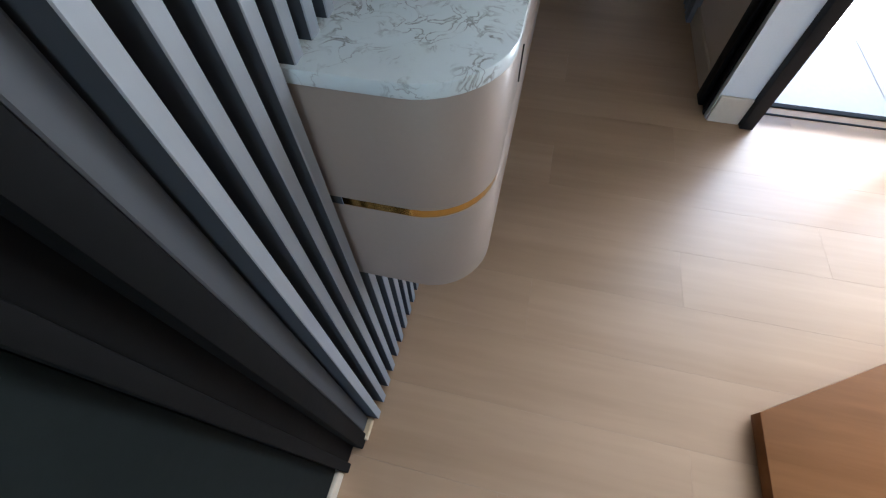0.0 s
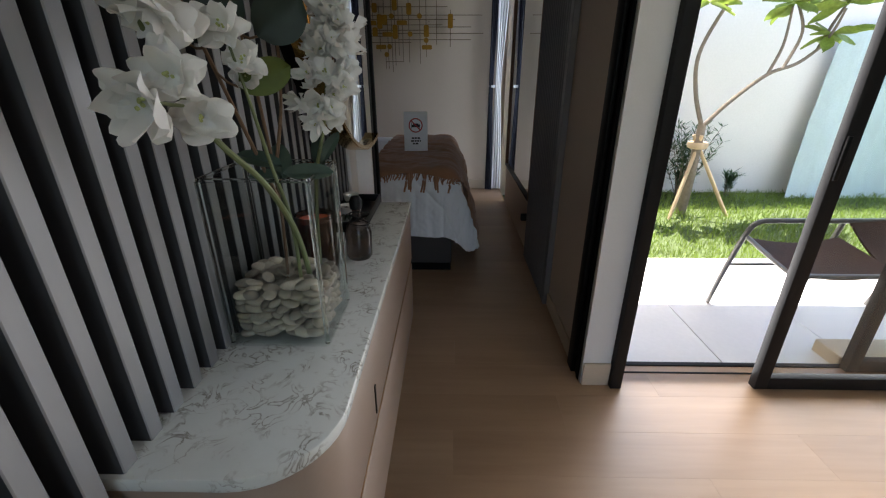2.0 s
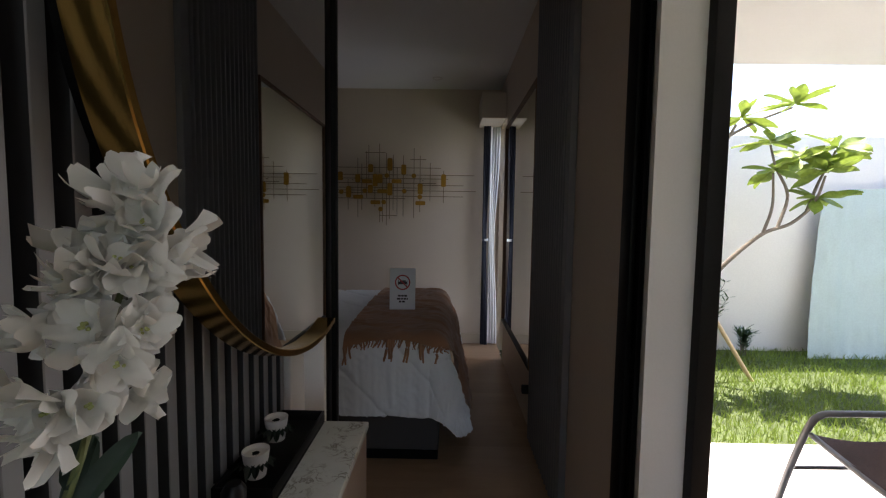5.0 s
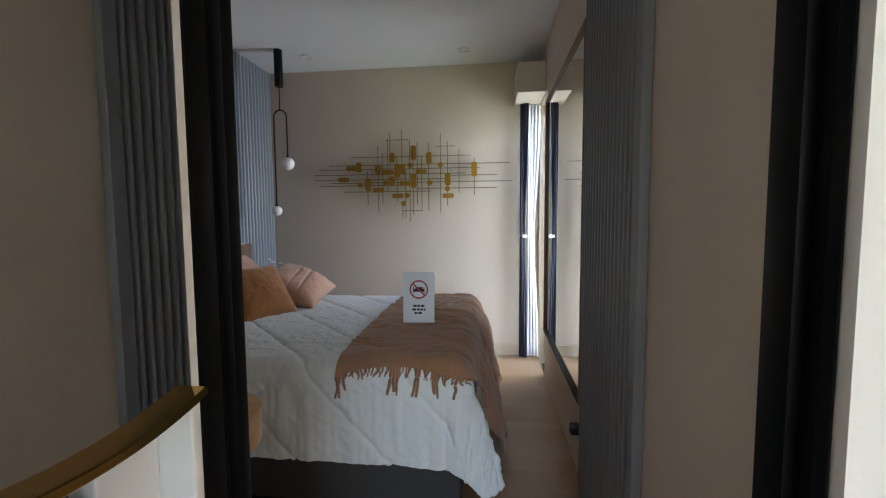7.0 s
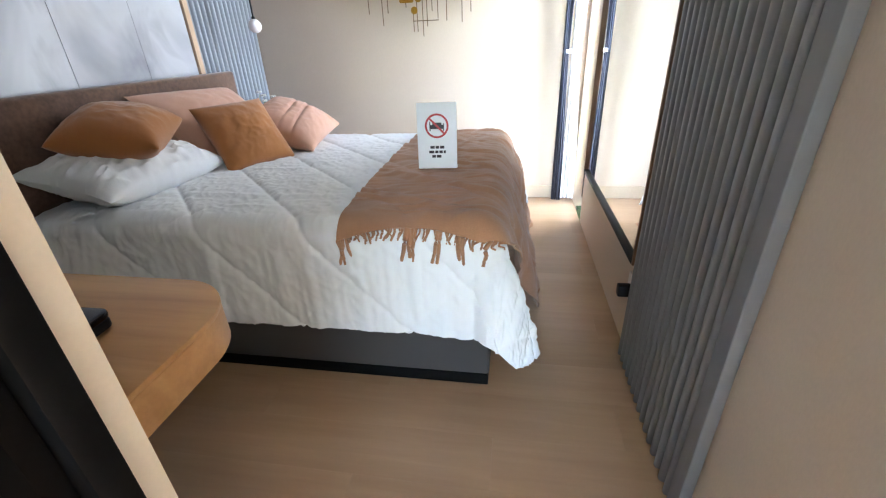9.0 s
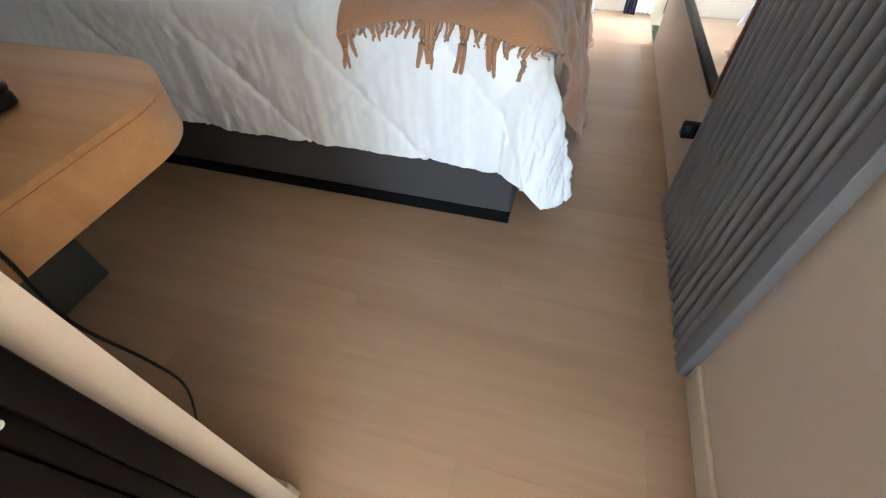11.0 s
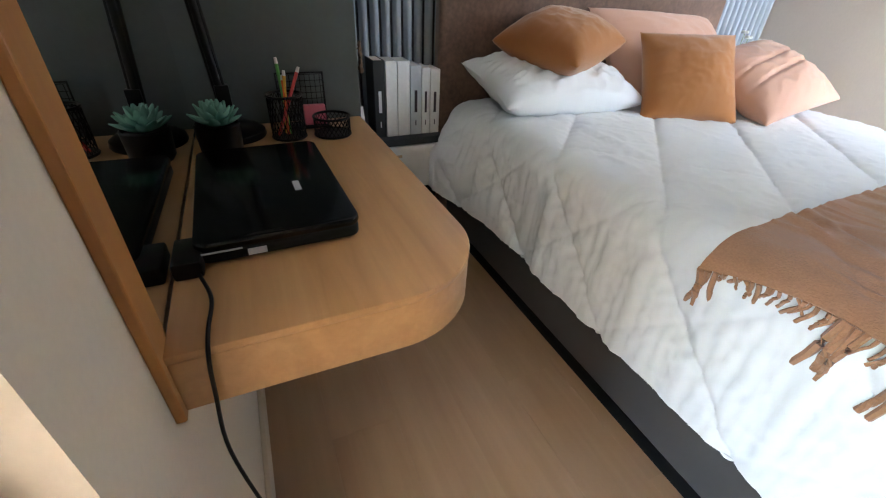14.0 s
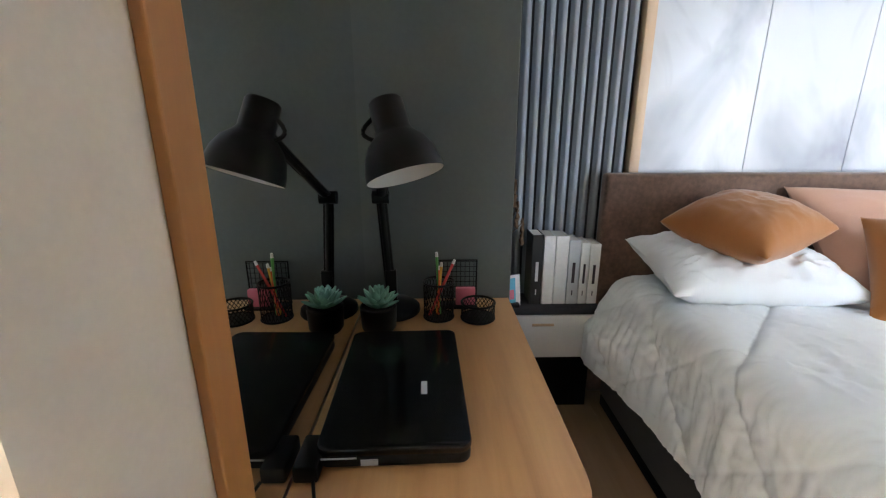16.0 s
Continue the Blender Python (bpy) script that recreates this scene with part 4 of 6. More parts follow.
# ---- bedroom: standing sign ----
def sign():
    s = thing("sign", (0.072, 4.26, 0.672), "white acrylic sign with a red no-sleeping symbol on the throw", "sign")
    x0, x1, z0, z1, y = -0.010, 0.154, 0.672, 0.937, 4.26
    lean = pose(0, y, z0, -7, 0, 4)
    def flat(bm):
        bmesh.ops.transform(bm, verts=bm.verts, matrix=lean)
        return bm
    h = z1 - z0
    part("plate", flat(boxed(x0, x1, -0.003, 0.003, 0, h, 0.002)), M["paper"], s)
    part("foot", flat(boxed(x0, x1, -0.003, 0.075, 0.0, 0.005, 0.002)), M["paper"], s)
    cx, cz = 0.072, h * 0.655
    bm = bmesh.new()
    ring = []
    for r, yy in ((0.049, -0.0032), (0.049, -0.0042), (0.041, -0.0042), (0.041, -0.0032)):
        ring.append([bm.verts.new((cx + r * math.cos(a * math.pi / 24), yy, cz + r * math.sin(a * math.pi / 24))) for a in range(48)])
    for a, b in zip(ring, ring[1:]):
        for j in range(48):
            bm.faces.new((a[j], a[(j + 1) % 48], b[(j + 1) % 48], b[j]))
    part("ring", flat(bm), M["red"], s, "red prohibition ring")
    bm = boxed(-0.042, 0.042, -0.0048, -0.0034, -0.004, 0.004)
    bmesh.ops.transform(bm, verts=bm.verts, matrix=pose(cx, 0, cz, 0, 45, 0))
    part("slash", flat(bm), M["red"], s)
    bm = bmesh.new()
    for a in ((-0.030, 0.030, -0.012, 0.004), (-0.030, -0.026, -0.020, 0.018), (0.026, 0.030, -0.020, 0.010), (-0.018, 0.020, 0.004, 0.013)):
        box(bm, cx + a[0], cx + a[1], -0.0041, -0.0033, cz + a[2], cz + a[3])
    part("bed_symbol", flat(bm), M["ink"], s, "black bed pictogram")
    for zz, w in ((0.088, 0.058), (0.069, 0.070), (0.051, 0.045)):
        bm = bmesh.new()
        k = -w / 2
        rr = random.Random(int(zz * 1000))
        while k < w / 2 - 0.006:
            e = min(w / 2, k + rr.uniform(0.012, 0.026))
            box(bm, cx + k, cx + e, -0.0041, -0.0033, zz - 0.0055, zz + 0.0055)
            k = e + 0.004
        part("text_bar", flat(bm), M["ink"], s)

sign()

# ---- bedroom: wall art ----
def wall_art():
    art = thing("wall_art", (-0.27, YF - 0.03, 1.2), "gold and bronze rod wall sculpture with small plates", "wall art")
    def place(cx, cy):
        return 0.305 + (cx - 725) / 330, 1.637 - (cy - 342) / 330
    rods = ((325, 295, 825), (337, 265, 740), (352, 250, 700), (367, 250, 640), (376, 300, 830), (384, 270, 560), (302, 360, 715), (358, 640, 790), (394, 560, 790), (402, 340, 600), (254, 468, 535), (275, 615, 668), (458, 515, 575))
    for cy, a, b in rods:
        (xa, z), (xb, _) = place(a, cy), place(b, cy)
        part("rod", cyl(bmesh.new(), (xa, YF - 0.035, z), (xb, YF - 0.035, z), 0.0030, n=8), M["art_rod"], art)
    posts = ((480, 230, 350), (515, 225, 320), (538, 255, 490), (444, 270, 465), (412, 340, 440), (457, 290, 440), (473, 250, 400), (500, 300, 430), (548, 270, 470), (560, 260, 440), (573, 300, 455), (593, 262, 460), (628, 238, 465), (648, 262, 445), (681, 285, 408), (725, 310, 415), (525, 340, 480), (516, 440, 480))
    for cx, a, b in posts:
        (x, za), (_, zb) = place(cx, a), place(cx, b)
        part("rod", cyl(bmesh.new(), (x, YF - 0.027, za), (x, YF - 0.027, zb), 0.0030, n=8), M["art_rod"], art)
    wide = ((341, 366), (446, 398), (475, 347), (525, 379), (572, 346), (503, 415), (650, 416))
    tall = ((388, 331, 28), (415, 382, 36), (445, 338, 26), (487, 305, 26), (486, 372, 26), (502, 343, 40), (518, 338, 28), (550, 292, 40), (550, 372, 40), (595, 308, 32), (649, 370, 34), (725, 342, 40))
    dots = ((358, 334), (372, 334), (391, 382), (468, 378), (540, 328), (597, 378), (530, 414), (520, 437), (628, 328), (648, 396))
    for cx, cy, w, h in [*((a, b, 32, 13) for a, b in wide), *((a, b, 16, h) for a, b, h in tall), *((a, b, 15, 15) for a, b in dots)]:
        x, z = place(cx, cy)
        w, h = w / 325, h / 325
        r = min(w, h) * (0.49 if w == h else 0.3)
        out = rounded(-w / 2, w / 2, -h / 2, h / 2, r, (0, 1, 2, 3), 5)
        bm = prism(bmesh.new(), out, 0, 0.008)
        bmesh.ops.transform(bm, verts=bm.verts, matrix=pose(x, YF - 0.040, z, 90, 0, 0))
        part("plate", bm, M["art_gold"], art, "hammered gold plate")
    for x in (-0.6, 0.1):
        part("standoff", cyl(bmesh.new(), (x, YF - 0.035, 1.637), (x, YF, 1.637), 0.004, n=8), M["art_rod"], art)

wall_art()

# ---- bedroom: pendant lamp ----
def pendant():
    x, y = -1.20, 5.32
    p = thing("pendant_lamp", (x, y, ZC), "black looped pendant lamp with two opal globes, unlit", "pendant lamp")
    part("canopy", lathe(bmesh.new(), [(0, 0.0), (0.03, 0), (0.032, -0.004), (0.032, -0.275), (0.029, -0.28), (0, -0.28)], Matrix.Translation((x, y, ZC)), 24), M["black"], p, "black cylindrical canopy")
    part("cord", cyl(bmesh.new(), (x, y, ZC - 0.28), (x, y, 2.075), 0.004, n=8), M["black"], p)
    w = 0.052
    arc = [(x + w * math.cos(math.pi * i / 16), y, 2.02 + w * math.sin(math.pi * i / 16)) for i in range(17)]
    arc = [(x + w, y, 1.71), *arc, (x - w, y, 1.33)]
    part("loop", tube(bmesh.new(), arc, 0.0055, 8), M["black"], p, "bent black metal loop")
    for xx, z, r in ((x + w, 1.655, 0.050), (x - w, 1.285, 0.040)):
        bm = bmesh.new()
        bmesh.ops.create_uvsphere(bm, u_segments=28, v_segments=18, radius=r, matrix=Matrix.Translation((xx, y, z)))
        g = part("globe", bm, M["opal"], p, "white opal glass globe")
        part("collar", cyl(bmesh.new(), (xx, y, z + r - 0.006), (xx, y, z + r + 0.012), 0.011, n=12), M["black"], g)

pendant()
for x, y in ((-1.04, 5.48), (0.24, 5.50)):
    d = thing("downlight", (x, y, ZC), "small recessed ceiling downlight, switched off", "downlight", "ceiling downlights")
    part("ring", lathe(bmesh.new(), [(0.030, -0.001), (0.046, -0.001), (0.047, -0.006), (0.040, -0.008), (0.031, -0.004), (0.030, -0.001)], Matrix.Translation((x, y, ZC)), 28), M["white_plastic"], d)
    part("lens", lathe(bmesh.new(), [(0, -0.002), (0.0305, -0.002)], Matrix.Translation((x, y, ZC)), 28), M["opal"], d)

# ---- bedroom: curtain ----
def curtain():
    c = thing("curtain", (0.76, 5.7, 2.13), "navy drape tied back beside a white sheer", "curtain")
    def gather(z, lo, hi, waist):
        k = math.exp(-((z - 1.06) / 0.55) ** 2)
        return lo + (waist - lo) * k, hi + (waist + 0.55 * (hi - lo) - hi) * k
    for name, x0, x1, waist, y, mat, ph in (("navy_drape", 0.690, 0.755, 0.694, 5.735, M["navy"], 0.0), ("sheer", 0.752, 0.856, 0.757, 5.770, M["sheer"], 1.3)):
        def f(u, v):
            z = 0.015 + (2.158 - 0.015) * v
            a, b = gather(z, x0, x1, waist)
            return Vector((a + (b - a) * u, y + (0.022 if name == "navy_drape" else 0.009) * math.sin(u * 24 + ph + 0.4 * v) * (0.5 + 0.5 * abs(v - 0.5)) + 0.006 * math.sin(7 * v + u * 5), z))
        ob = part(name, sheet(bmesh.new(), f, 60, 40), mat, c)
        s = ob.modifiers.new("thickness", "SOLIDIFY")
        s.thickness = 0.004
    part("tieback", lathe(bmesh.new(), [(0.026, -0.012), (0.032, -0.012), (0.032, 0.012), (0.026, 0.012)], Matrix.Translation((0.722, 5.742, 1.06)) @ Matrix.Diagonal((1, 0.8, 1, 1)), 20), M["sheer"], c)

curtain()

# socket low on the side wall
sock = thing("wall_socket", (XR, 4.02, 0.215), "white wall socket with a black plug beside the fluted panel", "socket")
part("plate", boxed(XR - 0.010, XR - 0.001, 3.992, 4.062, 0.215, 0.325, 0.003), M["white_plastic"], sock)
part("plug", boxed(XR - 0.060, XR - 0.009, 3.990, 4.026, 0.245, 0.292, 0.006), M["black"], sock)

# ---- bedroom: desk ----
DX0, DX1, DY1 = -0.866, -0.115, 3.182
desk = thing("desk", (-0.5, YB, 0.668), "floating honey oak desk with rounded corners", "desk")
part("body", prism(bmesh.new(), rounded(DX0, DX1 - 0.001, YB + 0.010, DY1 - 0.001, 0.139, (2,), 14), 0.668, 0.7385, 0.002), M["desk"], desk)
part("top", prism(bmesh.new(), rounded(DX0, DX1, YB + 0.010, DY1, 0.14, (2,), 14), 0.7387, 0.75, 0.002), M["desk"], desk)
# a deep honey upright strip edges the mirror above the desk
setting("trim", boxed(-0.152, -0.105, YB, YB + 0.011, 0.664, ZC, 0.002), M["wood_strip"], "honey oak upright beside the desk mirror")
dm = thing("desk_mirror", (-0.51, YB, 0.752), "frameless mirror on the wall behind the desk", "mirror")
part("glass", boxed(-0.864, -0.1535, YB + 0.001, YB + 0.008, 0.753, 2.3), M["mirror"], dm, "silvered mirror glass", smooth=False)


def laptop():
    l = thing("laptop", (-0.46, 2.92, 0.75), "closed glossy black laptop on the desk", "laptop")
    m = pose(-0.434, 2.922, 0.75, 0, 0, 1.5)
    def put(bm):
        bmesh.ops.transform(bm, verts=bm.verts, matrix=m)
        return bm
    part("base", put(prism(bmesh.new(), rounded(-0.17, 0.17, -0.104, 0.104, 0.016, (0, 1, 2, 3), 5), 0.004, 0.020, 0.003)), M["black"], l)
    part("lid", put(prism(bmesh.new(), rounded(-0.172, 0.172, -0.105, 0.105, 0.018, (0, 1, 2, 3), 5), 0.0215, 0.034, 0.004)), M["gloss_black"], l, "glossy black lid")
    part("badge", put(boxed(0.02, 0.055, 0.035, 0.045, 0.0342, 0.0348)), M["book_grey"], l, "small grey maker's badge")
    part("port", put(boxed(0.1695, 0.1712, -0.045, -0.022, 0.007, 0.016)), M["book_grey"], l)
    for a in (-0.14, 0.14):
        for b in (-0.09, 0.09):
            part("foot", put(cyl(bmesh.new(), (a, b, 0), (a, b, 0.0042), 0.010, n=10)), M["black"], l)
    part("latch_edge", put(tube(bmesh.new(), [(0.1722, -0.105, 0.0205), (0.1725, -0.06, 0.0205), (0.1722, -0.05, 0.0205)], 0.0012, 6)), M["book_grey"], l)

laptop()
ad = thing("power_adapter", (-0.25, 2.82, 0.75), "black laptop power adapter with its cord trailing to the floor", "adapter")
part("brick", boxed(-0.305, -0.240, 2.797, 2.830, 0.75, 0.774, 0.004), M["black"], ad)
part("cord", tube(bmesh.new(), smooth_path([(-0.234, 2.826, 0.760), (-0.19, 2.838, 0.754), (-0.135, 2.836, 0.755), (-0.108, 2.834, 0.742), (-0.102, 2.83, 0.70), (-0.103, 2.822, 0.60), (-0.09, 2.838, 0.48), (-0.105, 2.85, 0.36), (-0.15, 2.838, 0.22), (-0.21, 2.828, 0.10), (-0.265, 2.818, 0.032), (-0.30, 2.812, 0.013)]), 0.0023, 8), M["black"], ad)
part("plug", prism(bmesh.new(), rounded(-0.348, -0.300, 2.796, 2.828, 0.010, (0, 3), 4), 0.0, 0.026, 0.003), M["black"], ad)


def desk_lamp():
    base, elbow, hd = Vector((-0.785, 2.872, 0.75)), Vector((-0.785, 2.855, 1.04)), Vector((-0.580, 2.905, 1.185))
    l = thing("desk_lamp", base, "black jointed desk lamp with a bell shade", "desk lamp")
    part("base", lathe(bmesh.new(), [(0, 0), (0.070, 0), (0.072, 0.004), (0.070, 0.014), (0.055, 0.024), (0.018, 0.03), (0, 0.031)], Matrix.Translation(base), 36), M["black"], l, "round weighted base")
    bm = bmesh.new()
    for o in (-0.009, 0.009):
        cyl(bm, base + Vector((0, o, 0.03)), elbow + Vector((0, o, 0)), 0.0042, n=8)
    box(bm, base.x - 0.010, base.x + 0.010, base.y - 0.014, base.y + 0.014, 0.778, 0.86, 0.003)
    cyl(bm, base + Vector((0, 0, 0.03)), elbow, 0.0085, n=10)
    part("lower_arm", bm, M["black"], l)
    part("joint", cyl(bmesh.new(), elbow + Vector((0, -0.020, 0)), elbow + Vector((0, 0.020, 0)), 0.016, n=16), M["black"], l)
    bm = bmesh.new()
    up = (hd - elbow).normalized()
    for o in (-0.009, 0.009):
        cyl(bm, elbow + Vector((0, o, 0)), hd + Vector((0, o, 0)), 0.0048, n=8)
    cyl(bm, elbow + up * 0.01, hd, 0.008, n=10)
    cyl(bm, elbow + up * 0.02, elbow + up * 0.12, 0.0105, n=10)
    part("upper_arm", bm, M["black"], l)
    ax = Vector((0.26, 0.26, -0.93)).normalized()
    top = Vector((-0.566, 2.898, 1.235))
    m = Matrix.Translation(top - ax * 0.006) @ ax.to_track_quat("Z", "Y").to_matrix().to_4x4() @ Matrix.Scale(1.09, 4)
    outer = [(0, 0), (0.025, 0.001), (0.028, 0.005), (0.029, 0.050), (0.034, 0.058), (0.048, 0.072), (0.057, 0.090), (0.0625, 0.112), (0.0635, 0.126)]
    shade = part("shade", lathe(bmesh.new(), outer, m, 40), M["black"], l, "black enamel bell shade")
    part("lining", lathe(bmesh.new(), [(0.0625, 0.1255), (0.061, 0.112), (0.0555, 0.091), (0.046, 0.074), (0.030, 0.062), (0, 0.060)], m, 40), M["white_plastic"], shade, "white inner lining")
    bm = bmesh.new()
    bmesh.ops.create_uvsphere(bm, u_segments=18, v_segments=12, radius=0.022, matrix=m @ Matrix.Translation((0, 0, 0.085)))
    part("bulb", bm, M["opal"], shade)
    side = m.to_3x3().inverted() @ Vector((0.1, -1, 0))
    side = Vector((side.x, side.y, 0)).normalized()
    r = [m @ (side * (0.026 + 0.021 * math.sin(math.pi * i / 8)) + Vector((0, 0, 0.024 + 0.040 * i / 8))) for i in range(9)]
    part("handle", tube(bmesh.new(), r, 0.004, 8), M["black"], shade)

desk_lamp()


def succulent(x, y):
    s = thing("succulent", (x, y, 0.75), "mint green artificial succulent in a black pot", "potted plant")
    part("pot", lathe(bmesh.new(), [(0, 0), (0.032, 0), (0.039, 0.01), (0.042, 0.06), (0.039, 0.062), (0.037, 0.054), (0, 0.053)], Matrix.Translation((x, y, 0.75)), 24), M["black"], s, "black pot")
    rr = random.Random(3)
    for ringn, (count, tilt, ln) in enumerate(((10, 22, 0.054), (9, 42, 0.053), (7, 60, 0.050), (4, 80, 0.044))):
        for i in range(count):
            a = 2 * math.pi * (i + 0.5 * (ringn % 2)) / count + rr.uniform(-0.1, 0.1)
            bm = bmesh.new()
            def f(u, v):
                w = 0.0105 * math.sin(math.pi * min(0.97, u * 0.85 + 0.1)) ** 0.8
                ang = 2 * math.pi * v
                return Vector((u * ln, w * math.cos(ang), 0.45 * w * math.sin(ang) + 0.006 * u * u))
            sheet(bm, f, 6, 8)
            t = radians(tilt + rr.uniform(-6, 6))
            bmesh.ops.transform(bm, verts=bm.verts, matrix=Matrix.Translation((x, y, 0.806)) @ Matrix.Rotation(a, 4, "Z") @ Matrix.Rotation(-t, 4, "Y"))
            part("leaf", bm, M["succulent"], s)

succulent(-0.678, 2.853)


def mesh_cup(name, x, y, r, h, rows, label):
    """A round cup of woven wire."""
    c = thing(name, (x, y, 0.75), label, "desk organiser")
    bm = bmesh.new()
    n = 26
    for i in range(n):
        a, b = 2 * math.pi * i / n, 2 * math.pi * (i + 3) / n
        for s0, s1 in ((a, b), (b, a)):
            pts = [(x + r * math.cos(s0 + (s1 - s0) * k / 4), y + r * math.sin(s0 + (s1 - s0) * k / 4), 0.752 + h * k / 4) for k in range(5)]
            tube(bm, pts, 0.0009, 4)
    part("wire_mesh", bm, M["black"], c)
    for z in (0.753, 0.75 + h):
        part("hoop", tube(bmesh.new(), [(x + r * math.cos(2 * math.pi * k / 32), y + r * math.sin(2 * math.pi * k / 32), z) for k in range(33)], 0.0028, 6), M["black"], c)
    part("bottom", cyl(bmesh.new(), (x, y, 0.7502), (x, y, 0.754), r, n=28), M["black"], c)
    return c


mesh_cup("pencil_cup", -0.745, 2.990, 0.036, 0.092, 4, "round black wire pencil cup")
mesh_cup("wire_dish", -0.735, 3.085, 0.040, 0.042, 2, "small round black wire dish")
for a, mat, dx, dy, ln, lab in ((0, "pencil_green", 0.006, -0.004, 0.160, "green pencil with a white eraser"), (1, "pencil_yellow", 0.014, 0.006, 0.135, "yellow pencil"), (2, "pencil_red", -0.002, 0.032, 0.140, "red pencil"), (3, "orange", 0.004, 0.002, 0.125, "orange pencil")):
    b = Vector((-0.745 - dx * 0.8, 2.990 - dy * 0.7, 0.756))
    t = b + Vector((dx * 1.2, dy * 1.9, ln))
    p = thing("pencil", b, lab + " standing in the wire cup", "pencil", "pencils in the cup")
    part("shaft", cyl(bmesh.new(), b, b + (t - b) * 0.93, 0.0036, n=6), M[mat], p)
    part("tip", cyl(bmesh.new(), b + (t - b) * 0.93, t, 0.0038, 0.003, 8), M["white_plastic"], p)
holder = thing("note_holder", (-0.80, 3.03, 0.75), "square black wire note holder with pink notes", "desk organiser")
bm = bmesh.new()
for i in range(9):
    box(bm, -0.835, -0.833, 2.99 + i * 0.0115, 2.9915 + i * 0.0115, 0.752, 0.865)
for i in range(9):
    box(bm, -0.8355, -0.8335, 2.985, 3.09, 0.754 + i * 0.0137, 0.7555 + i * 0.0137)
part("back_mesh", bm, M["black"], holder)
part("rim", tube(bmesh.new(), [(-0.834, 2.985, 0.752), (-0.834, 2.985, 0.868), (-0.834, 3.09, 0.868), (-0.834, 3.09, 0.752)], 0.003, 6), M["black"], holder)
part("base", boxed(-0.838, -0.79, 2.985, 3.09, 0.75, 0.754, 0.001), M["black"], holder)
part("note_block", boxed(-0.822, -0.806, 3.035, 3.085, 0.754, 0.80, 0.002), M["pink"], holder, "stack of pink notes")

# ---- bedroom: nightstands and what stands on them ----
def nightstand(y0, y1):
    n = thing("nightstand", (-1.45, (y0 + y1) / 2, 0.0), "white nightstand with a dark grey top on a recessed base", "nightstand", "nightstands by the bed")
    part("base", boxed(XL + 0.03, -1.42, y0 + 0.004, y1 - 0.004, 0.0, 0.272, 0.002), M["plinth"], n, "dark recessed base")
    part("body", boxed(XL + 0.03, -1.375, y0 + 0.002, y1 - 0.002, 0.272, 0.470, 0.003), M["white_plastic"], n)
    part("top", boxed(XL + 0.03, -1.36, y0, y1, 0.470, 0.500, 0.003), M["slat_back"], n, "dark grey top")
    d = part("drawer_front", boxed(-1.375, -1.362, y0 + 0.004, y1 - 0.004, 0.276, 0.466, 0.003), M["white_plastic"], n)
    part("pull", boxed(-1.362, -1.357, (y0 + y1) / 2 - 0.045, (y0 + y1) / 2 + 0.045, 0.42, 0.432, 0.002), M["pale_strip"], d)

nightstand(3.19, 3.655)
nightstand(5.28, 5.74)
by = 3.372
for k, (w, h, mat, lab) in enumerate(((0.046, 0.295, "book_black", "thick black hardback book"), (0.046, 0.292, "book_white", "thick white hardback book"), (0.052, 0.290, "book_white", "thick white hardback book"), (0.047, 0.272, "book_grey", "pale grey hardback book"), (0.036, 0.262, "book_white", "thin white hardback book"), (0.042, 0.256, "book_white", "white hardback book"))):
    b = thing("book", (-1.45, by + w / 2, 0.5), lab + " standing on the nightstand", "book", "row of books")
    bm = bmesh.new()
    xs, xe = -1.405, -1.52
    box(bm, xe, xs, by, by + 0.003, 0.5, 0.5 + h, 0.001, 1)
    box(bm, xe, xs, by + w - 0.004, by + w - 0.001, 0.5, 0.5 + h, 0.001, 1)
    box(bm, xs - 0.003, xs + 0.001, by, by + w - 0.001, 0.5, 0.5 + h, 0.0012, 1)
    part("cover", bm, M[mat], b)
    part("pages", boxed(xe + 0.004, xs - 0.003, by + 0.003, by + w - 0.004, 0.503, 0.497 + h), M["pages"], b)
    ink = M["book_white"] if mat == "book_black" else M["ink"]
    if k not in (1, 2):
        part("title_bar", boxed(xs + 0.001, xs + 0.0016, by + w * 0.36, by + w * 0.62, 0.5 + h * 0.34, 0.5 + h * (0.62 if k == 0 else 0.66)), ink, b)
        part("title_bar", boxed(xs + 0.001, xs + 0.0016, by + w * 0.44, by + w * 0.54, 0.5 + h * 0.14, 0.5 + h * 0.22), ink, b)
    by += w + 0.002
card = thing("photo_card", (-1.38, 3.33, 0.5), "small upright card with a bright blue and red print", "photo card")
lean = pose(-1.385, 3.305, 0.500, 0, -8, 20)
for nm, bmx, mm in (("card", boxed(-0.003, 0.0, -0.03, 0.03, 0, 0.13, 0.001), M["white_plastic"]), ("print", boxed(0.0004, 0.0012, -0.024, 0.008, 0.012, 0.118), M["cyan"]), ("print", boxed(0.0012, 0.0018, -0.02, 0.0, 0.03, 0.07), M["pink"]), ("stand", boxed(-0.05, -0.003, -0.01, 0.01, 0, 0.004), M["white_plastic"])):
    bmesh.ops.transform(bmx, verts=bmx.verts, matrix=lean)
    part(nm, bmx, mm, card)
solo("remote_control", boxed(-1.40, -1.365, 3.225, 3.325, 0.5, 0.515, 0.005), M["black"], "black remote control lying on the nightstand", "remote")
vs = thing("dried_flowers", (-1.46, 3.265, 0.5), "brown dried flower sprigs in a small dark jar", "dried flowers")
